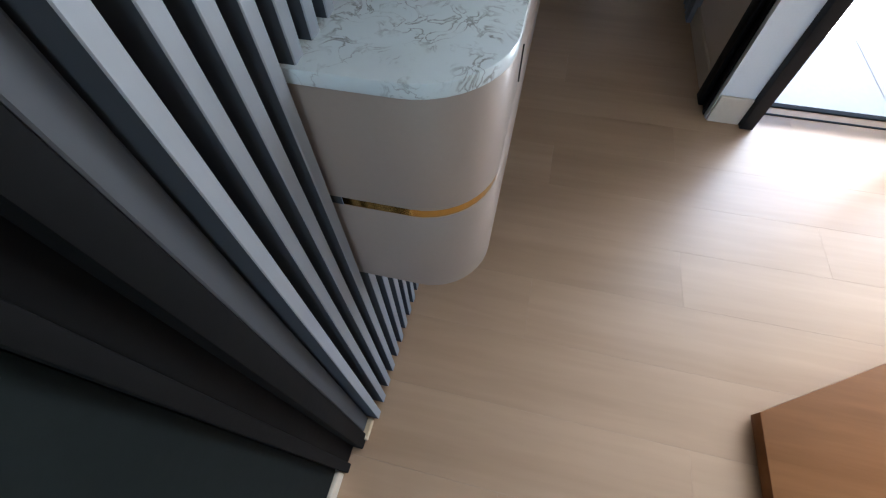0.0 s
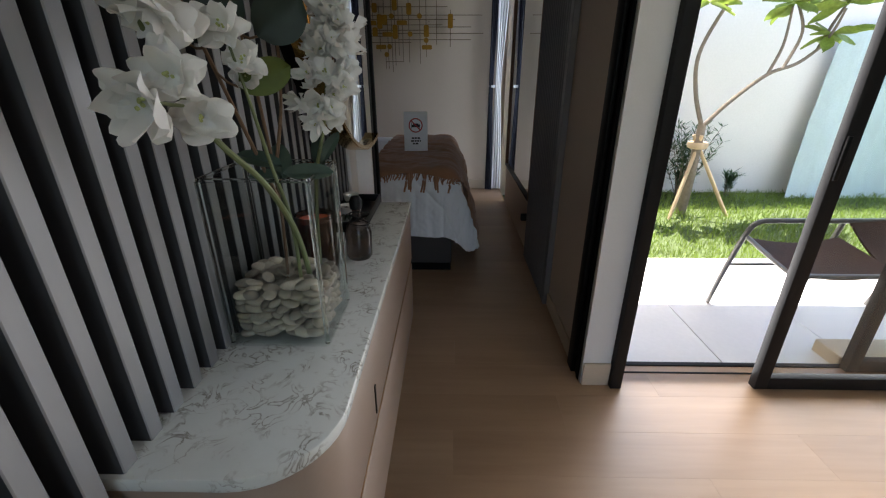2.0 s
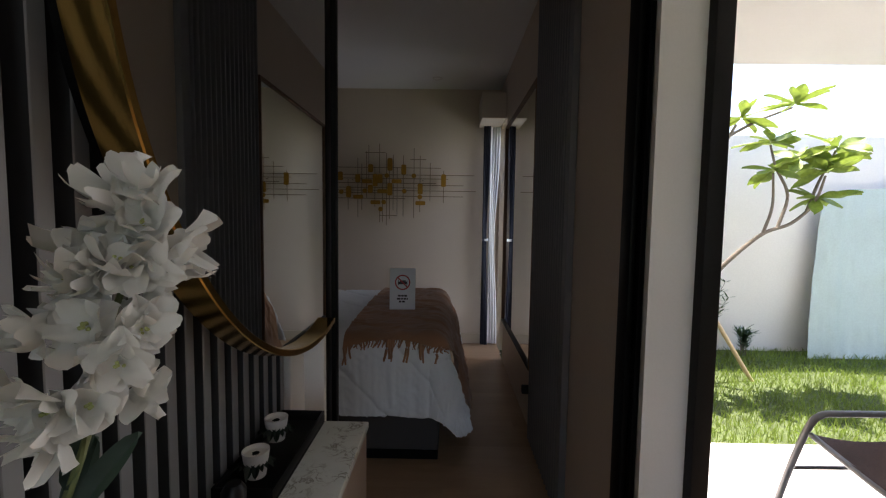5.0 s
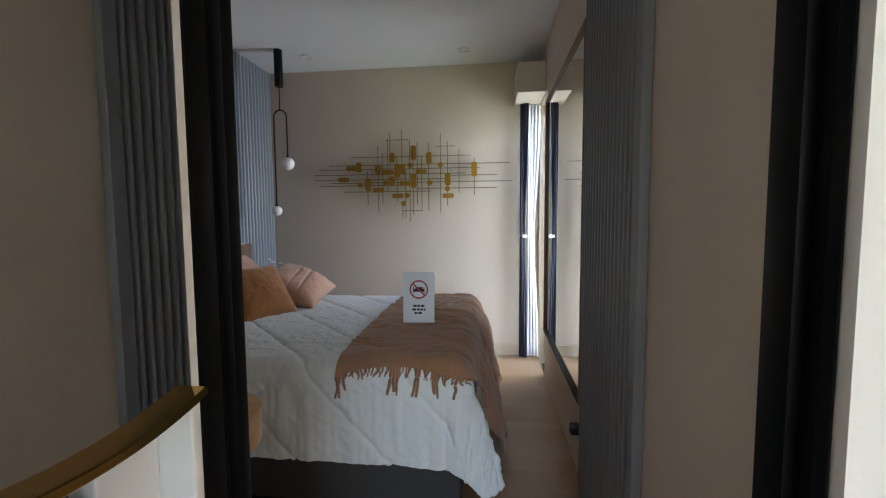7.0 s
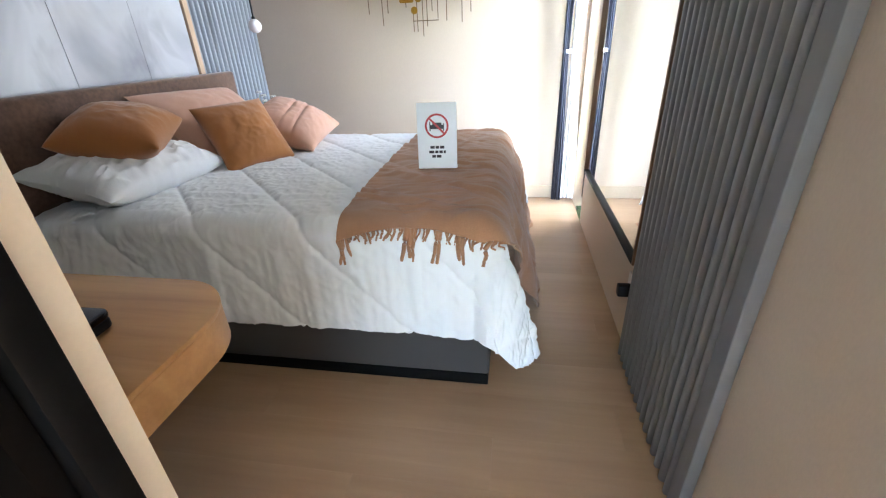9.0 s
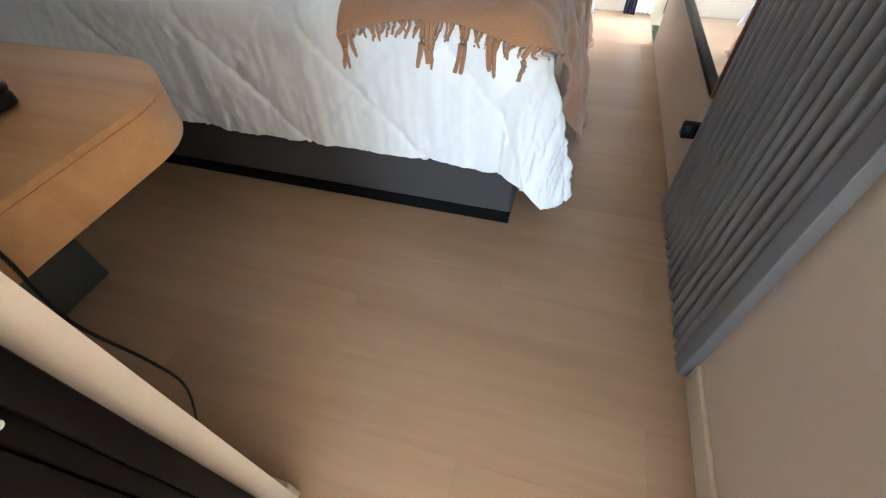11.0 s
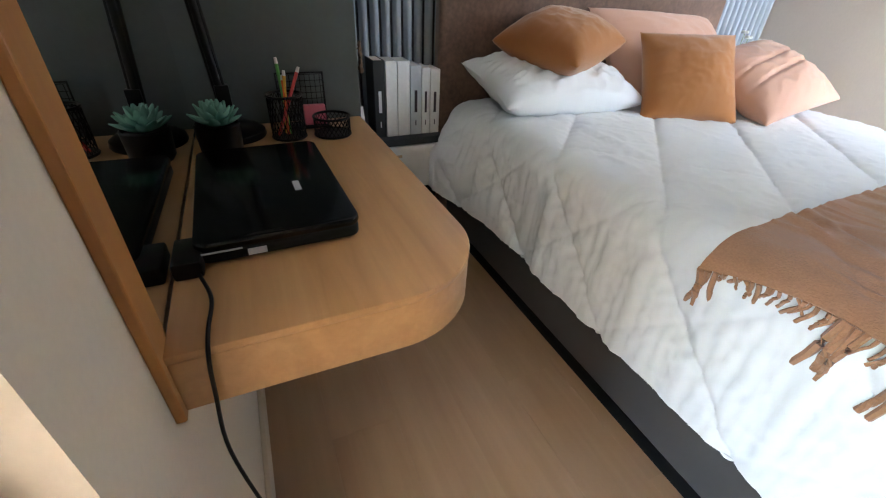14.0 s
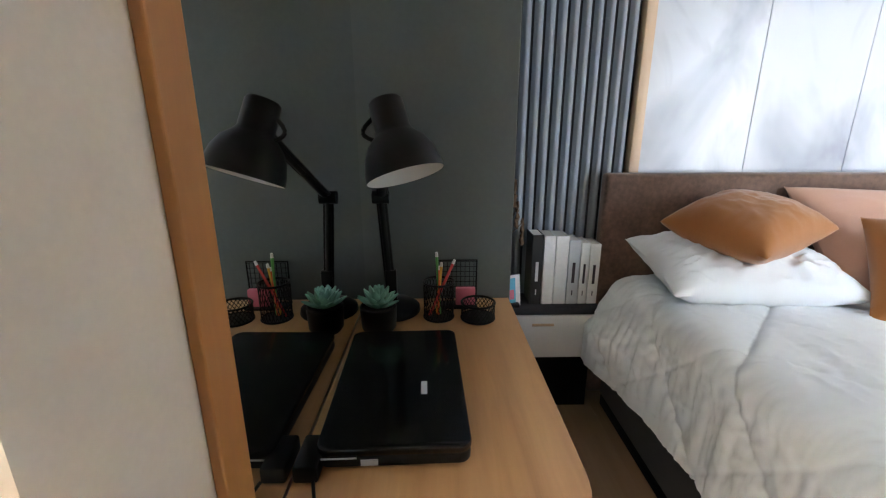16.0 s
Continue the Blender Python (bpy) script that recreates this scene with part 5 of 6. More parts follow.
part("jar", lathe(bmesh.new(), [(0, 0), (0.028, 0), (0.032, 0.02), (0.030, 0.09), (0.016, 0.11), (0.018, 0.12)], Matrix.Translation((-1.46, 3.265, 0.5)), 20), M["black"], vs)
rr = random.Random(9)
for i in range(9):
    tip = Vector((-1.46 + rr.uniform(-0.03, 0.05), 3.265 + rr.uniform(-0.03, 0.07), rr.uniform(0.80, 1.0)))
    part("sprig", tube(bmesh.new(), smooth_path([(-1.46, 3.265, 0.55), ((-1.46 + tip.x) / 2, 3.27, 0.75), tip], 4), 0.002, 5), M["dried"], vs)
    stalk = [tip + Vector((0.006 * noise.noise((i, k * 0.9, 2)), 0.006 * noise.noise((i, k * 0.9, 7)), 0.012 - 0.011 * k)) for k in range(11)]
    bm = tube(bmesh.new(), stalk, 0.0055, 7, 1.5)
    for v in bm.verts:
        v.co += Vector((rr.uniform(-0.004, 0.004), rr.uniform(-0.004, 0.004), rr.uniform(-0.004, 0.004)))
    part("seed_head", bm, M["dried"], vs)
wv = thing("flower_sprig", (-1.40, 5.42, 0.5), "small white flowers in a clear bottle on the nightstand", "flowers")
part("bottle", lathe(bmesh.new(), [(0, 0), (0.03, 0), (0.033, 0.02), (0.033, 0.12), (0.012, 0.16), (0.013, 0.19)], Matrix.Translation((-1.40, 5.42, 0.5)), 20), M["glass"], wv)
for dx, dy, z in ((0.03, 0.02, 0.86), (0.06, -0.03, 0.83), (-0.02, 0.05, 0.88), (0.09, 0.04, 0.85)):
    part("stalk", tube(bmesh.new(), [(-1.40, 5.42, 0.52), (-1.40 + dx * 0.5, 5.42 + dy * 0.5, 0.72), (-1.40 + dx, 5.42 + dy, z)], 0.002, 5), M["stem"], wv)
    bm = bmesh.new()
    for k in range(5):
        bmesh.ops.create_icosphere(bm, subdivisions=2, radius=0.008, matrix=Matrix.Translation((-1.40 + dx + 0.012 * math.cos(k * 1.26), 5.42 + dy + 0.012 * math.sin(k * 1.26), z)))
    part("blossom", bm, M["petal"], wv)

# ---- hall: vase with pebbles and flowers ----
VX0, VX1, VY0, VY1, VZ0, VZ1 = 0.014, 0.150, 1.752, 1.876, 0.8305, 1.063
vase = thing("glass_vase", (0.082, 1.814, VZ0), "square clear glass vase standing on the console", "vase")
for q in ((VX0, VX1, VY0, VY0 + 0.004), (VX0, VX1, VY1 - 0.004, VY1), (VX0, VX0 + 0.004, VY0 + 0.0045, VY1 - 0.0045), (VX1 - 0.004, VX1, VY0 + 0.0045, VY1 - 0.0045)):
    side = part("side", boxed(*q, VZ0 + 0.0055, VZ1 - 0.002), M["vase_wall"], vase, "thin clear glass side", smooth=False)
    side.visible_shadow = False
part("foot", prism(bmesh.new(), rounded(VX0, VX1, VY0, VY1, 0.006, (0, 1, 2, 3), 4), VZ0, VZ0 + 0.0053, 0.0015), M["vase_wall"], vase, "thick glass foot")
part("rim", tube(bmesh.new(), [(x, y, VZ1) for x, y in [*rounded(VX0 + 0.002, VX1 - 0.002, VY0 + 0.002, VY1 - 0.002, 0.005, (0, 1, 2, 3), 4), (VX0 + 0.002, VY0 + 0.007)]], 0.0026, 8), M["glass"], vase, "polished glass rim")
for x in (VX0 + 0.0025, VX1 - 0.0025):
    for y in (VY0 + 0.0025, VY1 - 0.0025):
        part("edge", cyl(bmesh.new(), (x, y, VZ0 + 0.0055), (x, y, VZ1 - 0.002), 0.0034, n=10), M["glass"], vase)
rr = random.Random(21)
bm = bmesh.new()
for layer in range(8):
    n = 7 if layer % 2 else 6
    for i in range(n):
        for j in range(n):
            if layer == 7 and rr.random() < 0.5:
                continue
            r = rr.uniform(0.0095, 0.0155)
            turn = Euler((rr.uniform(-0.35, 0.35), rr.uniform(-0.35, 0.35), rr.uniform(0, 6.3))).to_matrix()
            shape = turn @ Matrix.Diagonal((r * rr.uniform(1.0, 1.3), r * rr.uniform(0.7, 0.95), r * rr.uniform(0.38, 0.55)))
            ex, ey, ez = (row.length + 0.0006 for row in shape)
            x = VX0 + 0.014 + (VX1 - VX0 - 0.028) * (i + rr.uniform(-0.3, 0.3)) / (n - 1)
            y = VY0 + 0.014 + (VY1 - VY0 - 0.028) * (j + rr.uniform(-0.3, 0.3)) / (n - 1)
            x = min(max(x, VX0 + 0.0065 + ex), VX1 - 0.0065 - ex)
            y = min(max(y, VY0 + 0.0065 + ey), VY1 - 0.0065 - ey)
            z = VZ0 + 0.012 + 0.0100 * layer + rr.uniform(-0.003, 0.003) + 0.004 * noise.noise((x * 30, y * 30, 0))
            z = max(z, VZ0 + 0.0055 + ez)
            m = Matrix.Translation((x, y, z)) @ shape.to_4x4()
            bmesh.ops.create_icosphere(bm, subdivisions=2, radius=1, matrix=m)
peb = tagged(new("pebbles", mesh_of("pebbles", bm, M["pebble"])), "smooth white pebbles filling the foot of the vase", "pebbles", "", "stuff")


def petal_mesh(bm, at, normal, length, width, cup, turn):
    """One cupped petal that starts at a point and lies along a direction across normal."""
    nrm = Vector(normal).normalized()
    side = nrm.cross(Vector((0.3, 0.2, 1))).normalized()
    side.rotate(Matrix.Rotation(turn, 3, nrm).to_euler())
    cr = nrm.cross(side)
    def f(u, v):
        w = width * math.sin(math.pi * (0.07 + 0.76 * u)) ** 0.65 * (v - 0.5)
        lift = cup * u * u * length + 0.5 * abs(v - 0.5) * width * u + 0.16 * length * u * math.sin(v * 7 + turn * 3)
        return Vector(at) + side * (u * length * (1 - 0.22 * (2 * v - 1) ** 2)) + cr * w + nrm * (lift + 0.10 * length * math.sin(u * 5 + turn))
    sheet(bm, f, 6, 6)


def blossom(parent, at, normal, size, seed):
    """Two whorls of wavy petals round a few stamens."""
    q = random.Random(seed)
    bm = bmesh.new()
    n = Vector(normal).normalized()
    for k, s, cup in ((5, 1.0, 0.15), (4, 0.68, 0.75)):
        o = q.uniform(0, 1)
        for i in range(k):
            petal_mesh(bm, Vector(at) + n * size * (0.0 if k == 5 else 0.05), n, size * s * q.uniform(0.72, 1.2), size * s * q.uniform(0.80, 1.08), cup + q.uniform(-0.45, 0.55), 2 * math.pi * (i + o) / k + q.uniform(-0.2, 0.2))
    ob = part("blossom", bm, M["petal"], parent)
    bm = bmesh.new()
    for i in range(5):
        bmesh.ops.create_icosphere(bm, subdivisions=1, radius=size * 0.06, matrix=Matrix.Translation(Vector(at) + n * size * 0.22 + Vector((q.gauss(0, 0.06), q.gauss(0, 0.06), q.gauss(0, 0.06))) * size))
    part("flower_centre", bm, M["stamen"], ob)


def round_leaf(parent, at, normal, size, mat, along=(0, 0, 1), ratio=0.85):
    nrm = Vector(normal).normalized()
    al = (Vector(along) - nrm * Vector(along).dot(nrm)).normalized()
    cr = nrm.cross(al)
    def f(u, v):
        w = size * ratio * math.sqrt(max(0.0, math.sin(math.pi * min(1, max(0, u))))) * (v - 0.5)
        return Vector(at) + al * (u * size) + cr * w + nrm * (abs(v - 0.5) * size * 0.16 - 0.12 * size * u * u)
    part("leaf", sheet(bmesh.new(), f, 10, 6), M[mat], parent)


def flowers():
    rq = random.Random(12)
    # long leaning spray of large white flowers, small buds at its tip
    a = thing("flower_spray", (0.11, 1.80, 0.86), "leaning spray of large white artificial blossoms in the vase", "flowers", "flower stems in the vase")
    path = smooth_path([(0.110, 1.835, 0.862), (0.118, 1.78, 0.98), (0.117, 1.715, 1.066), (0.092, 1.682, 1.118), (0.072, 1.664, 1.17), (0.060, 1.655, 1.23), (0.050, 1.648, 1.29), (0.042, 1.638, 1.345), (0.038, 1.628, 1.385)], 6)
    part("stem", tube(bmesh.new(), path, 0.0038, 8, 0.5), M["stem"], a)
    big = ((0.086, 1.676, 1.140, 0.036), (0.074, 1.622, 1.160, 0.041), (0.084, 1.648, 1.176, 0.034), (0.062, 1.698, 1.222, 0.034), (0.076, 1.655, 1.222, 0.034),
           (0.058, 1.628, 1.245, 0.036), (0.066, 1.662, 1.268, 0.037), (0.050, 1.618, 1.292, 0.030), (0.048, 1.690, 1.282, 0.028), (0.052, 1.640, 1.312, 0.029), (0.044, 1.602, 1.345, 0.024), (0.046, 1.655, 1.345, 0.023))
    for k, (x, y, z, s) in enumerate(big):
        n = Vector((0.42 + rq.uniform(-0.75, 0.75), -0.85 + rq.uniform(-0.2, 0.5), rq.uniform(-0.75, 0.55)))
        blossom(a, (x, y, z), n, s * 0.84, 100 + k)
        near = min(path, key=lambda p: (p - Vector((x, y, z - 0.02))).length)
        part("stalk", tube(bmesh.new(), [near, (near + Vector((x, y, z))) / 2 + Vector((0, 0.004, -0.002)), (x, y, z)], 0.0018, 5), M["stem"], a)
    for k in range(7):
        p = path[-1 - k] + Vector((rq.uniform(-0.006, 0.016), rq.uniform(-0.022, 0.018), rq.uniform(-0.004, 0.014)))
        bm = bmesh.new()
        bmesh.ops.create_icosphere(bm, subdivisions=2, radius=1, matrix=Matrix.Translation(p) @ Matrix.Diagonal((0.006, 0.006, 0.0085, 1)))
        part("bud", bm, M["leaf_lime"], a, "green flower bud")
    # upright cluster
    b = thing("flower_spray", (0.13, 1.84, 0.86), "upright cluster of small white artificial blossoms in the vase", "flowers", "flower stems in the vase")
    path = smooth_path([(0.118, 1.84, 0.862), (0.122, 1.862, 1.03), (0.138, 1.875, 1.11), (0.148, 1.885, 1.18), (0.160, 1.915, 1.26)], 6)
    part("stem", tube(bmesh.new(), path, 0.0032, 8, 0.5), M["stem"], b)
    for k in range(36):
        t = 0.60 + 0.40 * k / 35
        p = path[int(t * (len(path) - 1))]
        n = Vector((rq.uniform(-0.9, 1.0), rq.uniform(-1.0, 0.4), rq.uniform(-0.4, 0.6)))
        blossom(b, p + n.normalized() * rq.uniform(0.012, 0.036) * (1.3 - 0.5 * (t - 0.6) / 0.4), n, rq.uniform(0.017, 0.024), 300 + k)
    for z, s in ((1.06, 0.055), (1.08, 0.05), (1.05, 0.06)):
        round_leaf(b, (0.132, 1.868, z), (rq.uniform(-0.3, 0.3), -0.8, 0.6), s, "leaf_mid", (rq.uniform(-1, 1), 0.1, 0.8), 0.35)
    # small middle sprig
    c = thing("flower_spray", (0.10, 1.80, 0.86), "thin sprig with a few white blossoms in the vase", "flowers", "flower stems in the vase")
    path = smooth_path([(0.105, 1.80, 0.862), (0.114, 1.775, 1.0), (0.108, 1.755, 1.08), (0.092, 1.758, 1.16), (0.082, 1.75, 1.225)], 6)
    part("stem", tube(bmesh.new(), path, 0.0028, 8, 0.5), M["stem"], c)
    for k, (x, y, z, s) in enumerate(((0.084, 1.746, 1.222, 0.026), (0.070, 1.752, 1.226, 0.020), (0.094, 1.760, 1.190, 0.025), (0.088, 1.772, 1.178, 0.020))):
        blossom(c, (x, y, z), (rq.uniform(0.0, 0.7), -0.8, rq.uniform(-0.2, 0.5)), s, 500 + k)
    for x, z, s in ((0.135, 1.085, 0.06), (0.10, 1.095, 0.055), (0.118, 1.075, 0.065), (0.085, 1.08, 0.05)):
        round_leaf(c, (0.112, 1.775, z - 0.02), (rq.uniform(-0.3, 0.3), -0.6, 0.7), s, "leaf_mid", (x - 0.112, -0.02, 0.03), 0.42)
    # eucalyptus branches
    e = thing("eucalyptus", (0.08, 1.80, 0.86), "dark eucalyptus branch with round leaves in the vase", "branch", "flower stems in the vase")
    p1 = smooth_path([(0.080, 1.81, 0.862), (0.092, 1.80, 1.02), (0.088, 1.795, 1.15), (0.076, 1.80, 1.25), (0.082, 1.808, 1.335), (0.085, 1.805, 1.37)], 6)
    p2 = smooth_path([(0.093, 1.795, 1.03), (0.062, 1.76, 1.18), (0.034, 1.73, 1.31), (0.026, 1.69, 1.39), (0.024, 1.66, 1.43)], 6)
    p3 = smooth_path([(0.092, 1.80, 1.06), (0.105, 1.82, 1.15), (0.098, 1.85, 1.24), (0.080, 1.862, 1.285)], 6)
    for q in (p1, p2, p3):
        part("twig", tube(bmesh.new(), q, 0.0024, 6, 0.5), M["dried"], e)
    # centre, size, width ratio, tilt to the side, shade
    for x, y, z, s, ratio, side, mt in ((0.107, 1.778, 1.176, 0.062, 0.62, 0.95, "leaf_lime"), (0.040, 1.777, 1.326, 0.074, 0.80, 0.9, "leaf_lime"), (0.084, 1.815, 1.349, 0.058, 0.9, 0.8, "leaf_dark"),
                                        (0.087, 1.802, 1.385, 0.055, 0.5, 0.2, "leaf_lime"), (0.127, 1.792, 1.236, 0.064, 0.85, 0.8, "leaf_dark"), (0.080, 1.862, 1.292, 0.055, 0.75, 0.3, "leaf_mid"),
                                        (0.026, 1.722, 1.375, 0.075, 0.75, -0.6, "leaf_dark"), (0.028, 1.655, 1.430, 0.092, 0.85, -0.9, "leaf_dark"), (0.052, 1.79, 1.285, 0.060, 0.5, -0.5, "leaf_mid"),
                                        (0.062, 1.785, 1.248, 0.062, 0.9, -0.7, "leaf_dark"), (0.046, 1.775, 1.235, 0.060, 0.85, 0.5, "leaf_dark"), (0.098, 1.835, 1.255, 0.05, 0.4, -0.4, "leaf_mid"), (0.030, 1.735, 1.33, 0.055, 0.45, 0.4, "leaf_dark")):
        nrm = Vector((0.35 + rq.uniform(-0.25, 0.25), -0.9, rq.uniform(-0.2, 0.35))).normalized()
        al = Vector((side, 0.1, math.sqrt(1.0001 - side * side))).normalized()
        al = (al - nrm * al.dot(nrm)).normalized()
        round_leaf(e, Vector((x, y, z)) - al * s / 2, nrm, s, mt, al, ratio)
        stalk = Vector((x, y, z)) - al * s / 2
        near = min([*p1[6:], *p2[6:], *p3[6:]], key=lambda p: (p - stalk).length)
        part("twig", tube(bmesh.new(), [near, (near + stalk) / 2 + Vector((0, 0, -0.003)), stalk], 0.0014, 5), M["dried"], e)

flowers()

# ---- hall: small things behind the vase ----
bt = thing("bottle", (0.130, 2.06, 0.8305), "smoked glass bottle with a black bow", "bottle")
part("body", lathe(bmesh.new(), [(0, 0), (0.022, 0), (0.026, 0.006), (0.027, 0.055), (0.020, 0.075), (0.009, 0.085), (0.009, 0.105)], Matrix.Translation((0.130, 2.06, 0.8305)), 24), M["smoke"], bt)
part("stopper", lathe(bmesh.new(), [(0, 0.104), (0.012, 0.104), (0.013, 0.120), (0.008, 0.128), (0, 0.129)], Matrix.Translation((0.130, 2.06, 0.8305)), 16), M["black"], bt)
bow = [(0.138 + 0.02 * math.sin(2 * k), 2.045, 0.918 + 0.014 * math.sin(k)) for k in [i * math.pi / 12 for i in range(25)]]
part("bow", tube(bmesh.new(), bow, 0.0015, 5), M["black"], bt)
tr = thing("tray", (0.075, 2.33, 0.8305), "black rectangular tray with a raised rim", "tray")
part("bottom", boxed(0.022, 0.112, 2.20, 2.452, 0.8305, 0.836, 0.001), M["black"], tr)
bm = bmesh.new()
for q in ((0.022, 0.026, 2.20, 2.452), (0.108, 0.112, 2.20, 2.452), (0.026, 0.108, 2.20, 2.204), (0.026, 0.108, 2.448, 2.452)):
    box(bm, *q, 0.8362, 0.856, 0.001)
part("rim", bm, M["black"], tr)
for x, y, nm in ((0.045, 2.375, 0), (0.058, 2.265, 1)):
    pp = thing("potted_plant", (x, y, 0.836), "tiny dark green plant in a white pot", "potted plant", "small pots on the tray")
    part("pot", lathe(bmesh.new(), [(0, 0), (0.015, 0), (0.021, 0.042), (0.019, 0.042), (0.017, 0.036), (0, 0.036)], Matrix.Translation((x, y, 0.836)), 20), M["white_plastic"], pp)
    q = random.Random(40 + nm)
    for i in range(16):
        a = 2 * math.pi * i / 16
        round_leaf(pp, (x, y, 0.872), (math.cos(a) * 0.5, math.sin(a) * 0.5, 0.8), q.uniform(0.03, 0.045), "leaf_dark", (math.cos(a), math.sin(a), q.uniform(0.5, 1.4)), 0.3)
cd = thing("candle", (0.085, 1.945, 0.8305), "orange candle in a brown glass tumbler", "candle")
part("tumbler", lathe(bmesh.new(), [(0, 0), (0.030, 0), (0.033, 0.005), (0.033, 0.13), (0.031, 0.13), (0.030, 0.006), (0, 0.006)], Matrix.Translation((0.085, 1.945, 0.8305)), 24), M["smoke"], cd)
part("wax", lathe(bmesh.new(), [(0, 0.007), (0.0295, 0.007), (0.0295, 0.12), (0, 0.121)], Matrix.Translation((0.085, 1.945, 0.8305)), 24), M["orange"], cd, "orange wax")

# ---- garden ----
setting("ground", boxed(-300, 300, -300, 300, -0.30, -0.16), M["soil"], "ground round the house")
def lawn(u, v):
    x, y = 0.9 + 7 * u, 4.00 + 1.98 * v
    return Vector((x, y, -0.075 + 0.02 * noise.noise((x * 1.5, y * 1.5, 2)) + 0.01 * noise.noise((x * 5, y * 5, 5))))
setting("lawn", sheet(bmesh.new(), lawn, 90, 30), M["soil"], "uneven lawn in the sun", True)
q = random.Random(77)
bm = bmesh.new()
for i in range(16000):
    x, y = q.uniform(1.2, 5.6), 4.01 + 1.93 * q.random()
    base = lawn((x - 0.9) / 7, (y - 4.00) / 1.98)
    a, h, w = q.uniform(0, 6.3), q.uniform(0.03, 0.075), q.uniform(0.002, 0.004)
    d = Vector((math.cos(a), math.sin(a), 0))
    s = Vector((-d.y, d.x, 0)) * w
    t = base + d * h * q.uniform(0.2, 0.8) + Vector((0, 0, h))
    bm.faces.new([bm.verts.new(c) for c in (base - s, base + s, (base + t) / 2 + s * 0.7 + Vector((0, 0, h * 0.12)), t)])
tagged(new("grass", mesh_of("grass", bm, M["grass"], False)), "short bright green lawn grass", "grass", "", "stuff")
patio = setting("patio", boxed(0.95, 8, YB + 0.012, 4.0, -0.16, -0.038), M["pale_stone"], "pale tiled terrace outside the door")
me = mesh_of("tile", boxed(-0.298, 0.298, -0.298, 0.298, -0.012, 0.0, 0.0015, 1), M["patio"])
tiles = [(1.25 + 0.6 * i, 3.10 + 0.6 * j, -0.026) for i in range(9) for j in range(2)]
setting("garden_wall", boxed(0.9, 9, 5.98, 6.13, -0.2, 2.15), M["garden_wall"], "white rendered garden wall")
setting("garden_wall_side", boxed(8.0, 8.15, YB, 5.98, -0.2, 2.15), M["garden_wall"], "white rendered garden wall")
setting("terrace_roof", boxed(1.012, 8, YB, 3.99, 2.12, 2.60), M["white_wall"], "white terrace ceiling slab")
setting("roof", box(boxed(-1.9, 1.08, YB + 0.06, YF + 0.3, 2.66, 2.86), -1.9, 4.5, -1.9, YB + 0.05, 2.66, 2.86), M["white_wall"], "flat roof slab")

def tree():
    t = thing("tree", (2.62, 5.20, -0.07), "young frangipani tree with bare limbs, tied to stakes", "tree")
    F = Vector((2.59, 5.23, 0.75))
    trunk = smooth_path([(2.555, 5.20, -0.10), (2.57, 5.20, 0.2), (2.585, 5.22, 0.5), F], 6)
    part("trunk", tube(bmesh.new(), trunk, 0.048, 14, 0.72), M["bark"], t)
    limbs = (((2.59, 5.23, 0.73), (2.47, 5.23, 1.02), (2.42, 5.22, 1.33), (2.55, 5.22, 1.68), (2.76, 5.22, 2.08)),
             ((2.59, 5.23, 0.73), (2.78, 5.22, 0.95), (3.04, 5.22, 1.17), (3.27, 5.22, 1.26), (3.46, 5.22, 1.42)),
             ((3.04, 5.22, 1.17), (3.09, 5.20, 1.4), (3.08, 5.20, 1.68)),
             ((3.16, 5.22, 1.22), (3.26, 5.26, 1.5), (3.16, 5.28, 1.74), (3.10, 5.28, 1.93)),
             ((3.40, 5.22, 1.37), (3.50, 5.25, 1.6), (3.63, 5.25, 1.88)),
             ((3.40, 5.22, 1.37), (3.45, 5.18, 1.5), (3.48, 5.16, 1.66)),
             ((2.71, 5.22, 1.99), (2.95, 5.22, 2.12), (3.20, 5.20, 2.22)))
    for i, l in enumerate(limbs):
        part("limb", tube(bmesh.new(), smooth_path(l, 6), 0.020 if i < 2 else 0.014, 10, 0.6), M["bark"], t)
    q = random.Random(31)
    tips = ((2.80, 5.22, 2.13), (3.22, 5.2, 2.24), (3.08, 5.2, 1.70), (3.10, 5.28, 1.95), (3.65, 5.25, 1.91), (3.49, 5.16, 1.69), (3.47, 5.22, 1.47), (3.36, 5.28, 1.80), (3.56, 5.3, 1.76), (2.42, 5.22, 1.70))
    for c in tips:
        for k in range(11):
            a = 2 * math.pi * k / 11 + q.uniform(-0.25, 0.25)
            el = q.uniform(-0.55, 0.70)
            d = Vector((math.cos(a) * math.cos(el), math.sin(a) * math.cos(el), math.sin(el)))
            ln = q.uniform(0.19, 0.29)
            sd = d.cross(Vector((0, 0, 1))).normalized()
            sd.rotate(Matrix.Rotation(q.uniform(-0.8, 0.8), 3, d).to_euler())
            up = sd.cross(d)
            def f(u, v):
                w = 0.100 * math.sin(math.pi * min(1, u ** 1.3 * 0.93 + 0.05)) * (v - 0.5)
                return Vector(c) + d * (ln * (0.05 + u)) + sd * w + up * (abs(v - 0.5) * 0.03 - 0.10 * ln * u * u)
            part("leaf", sheet(bmesh.new(), f, 6, 2), M["frangipani"], t)

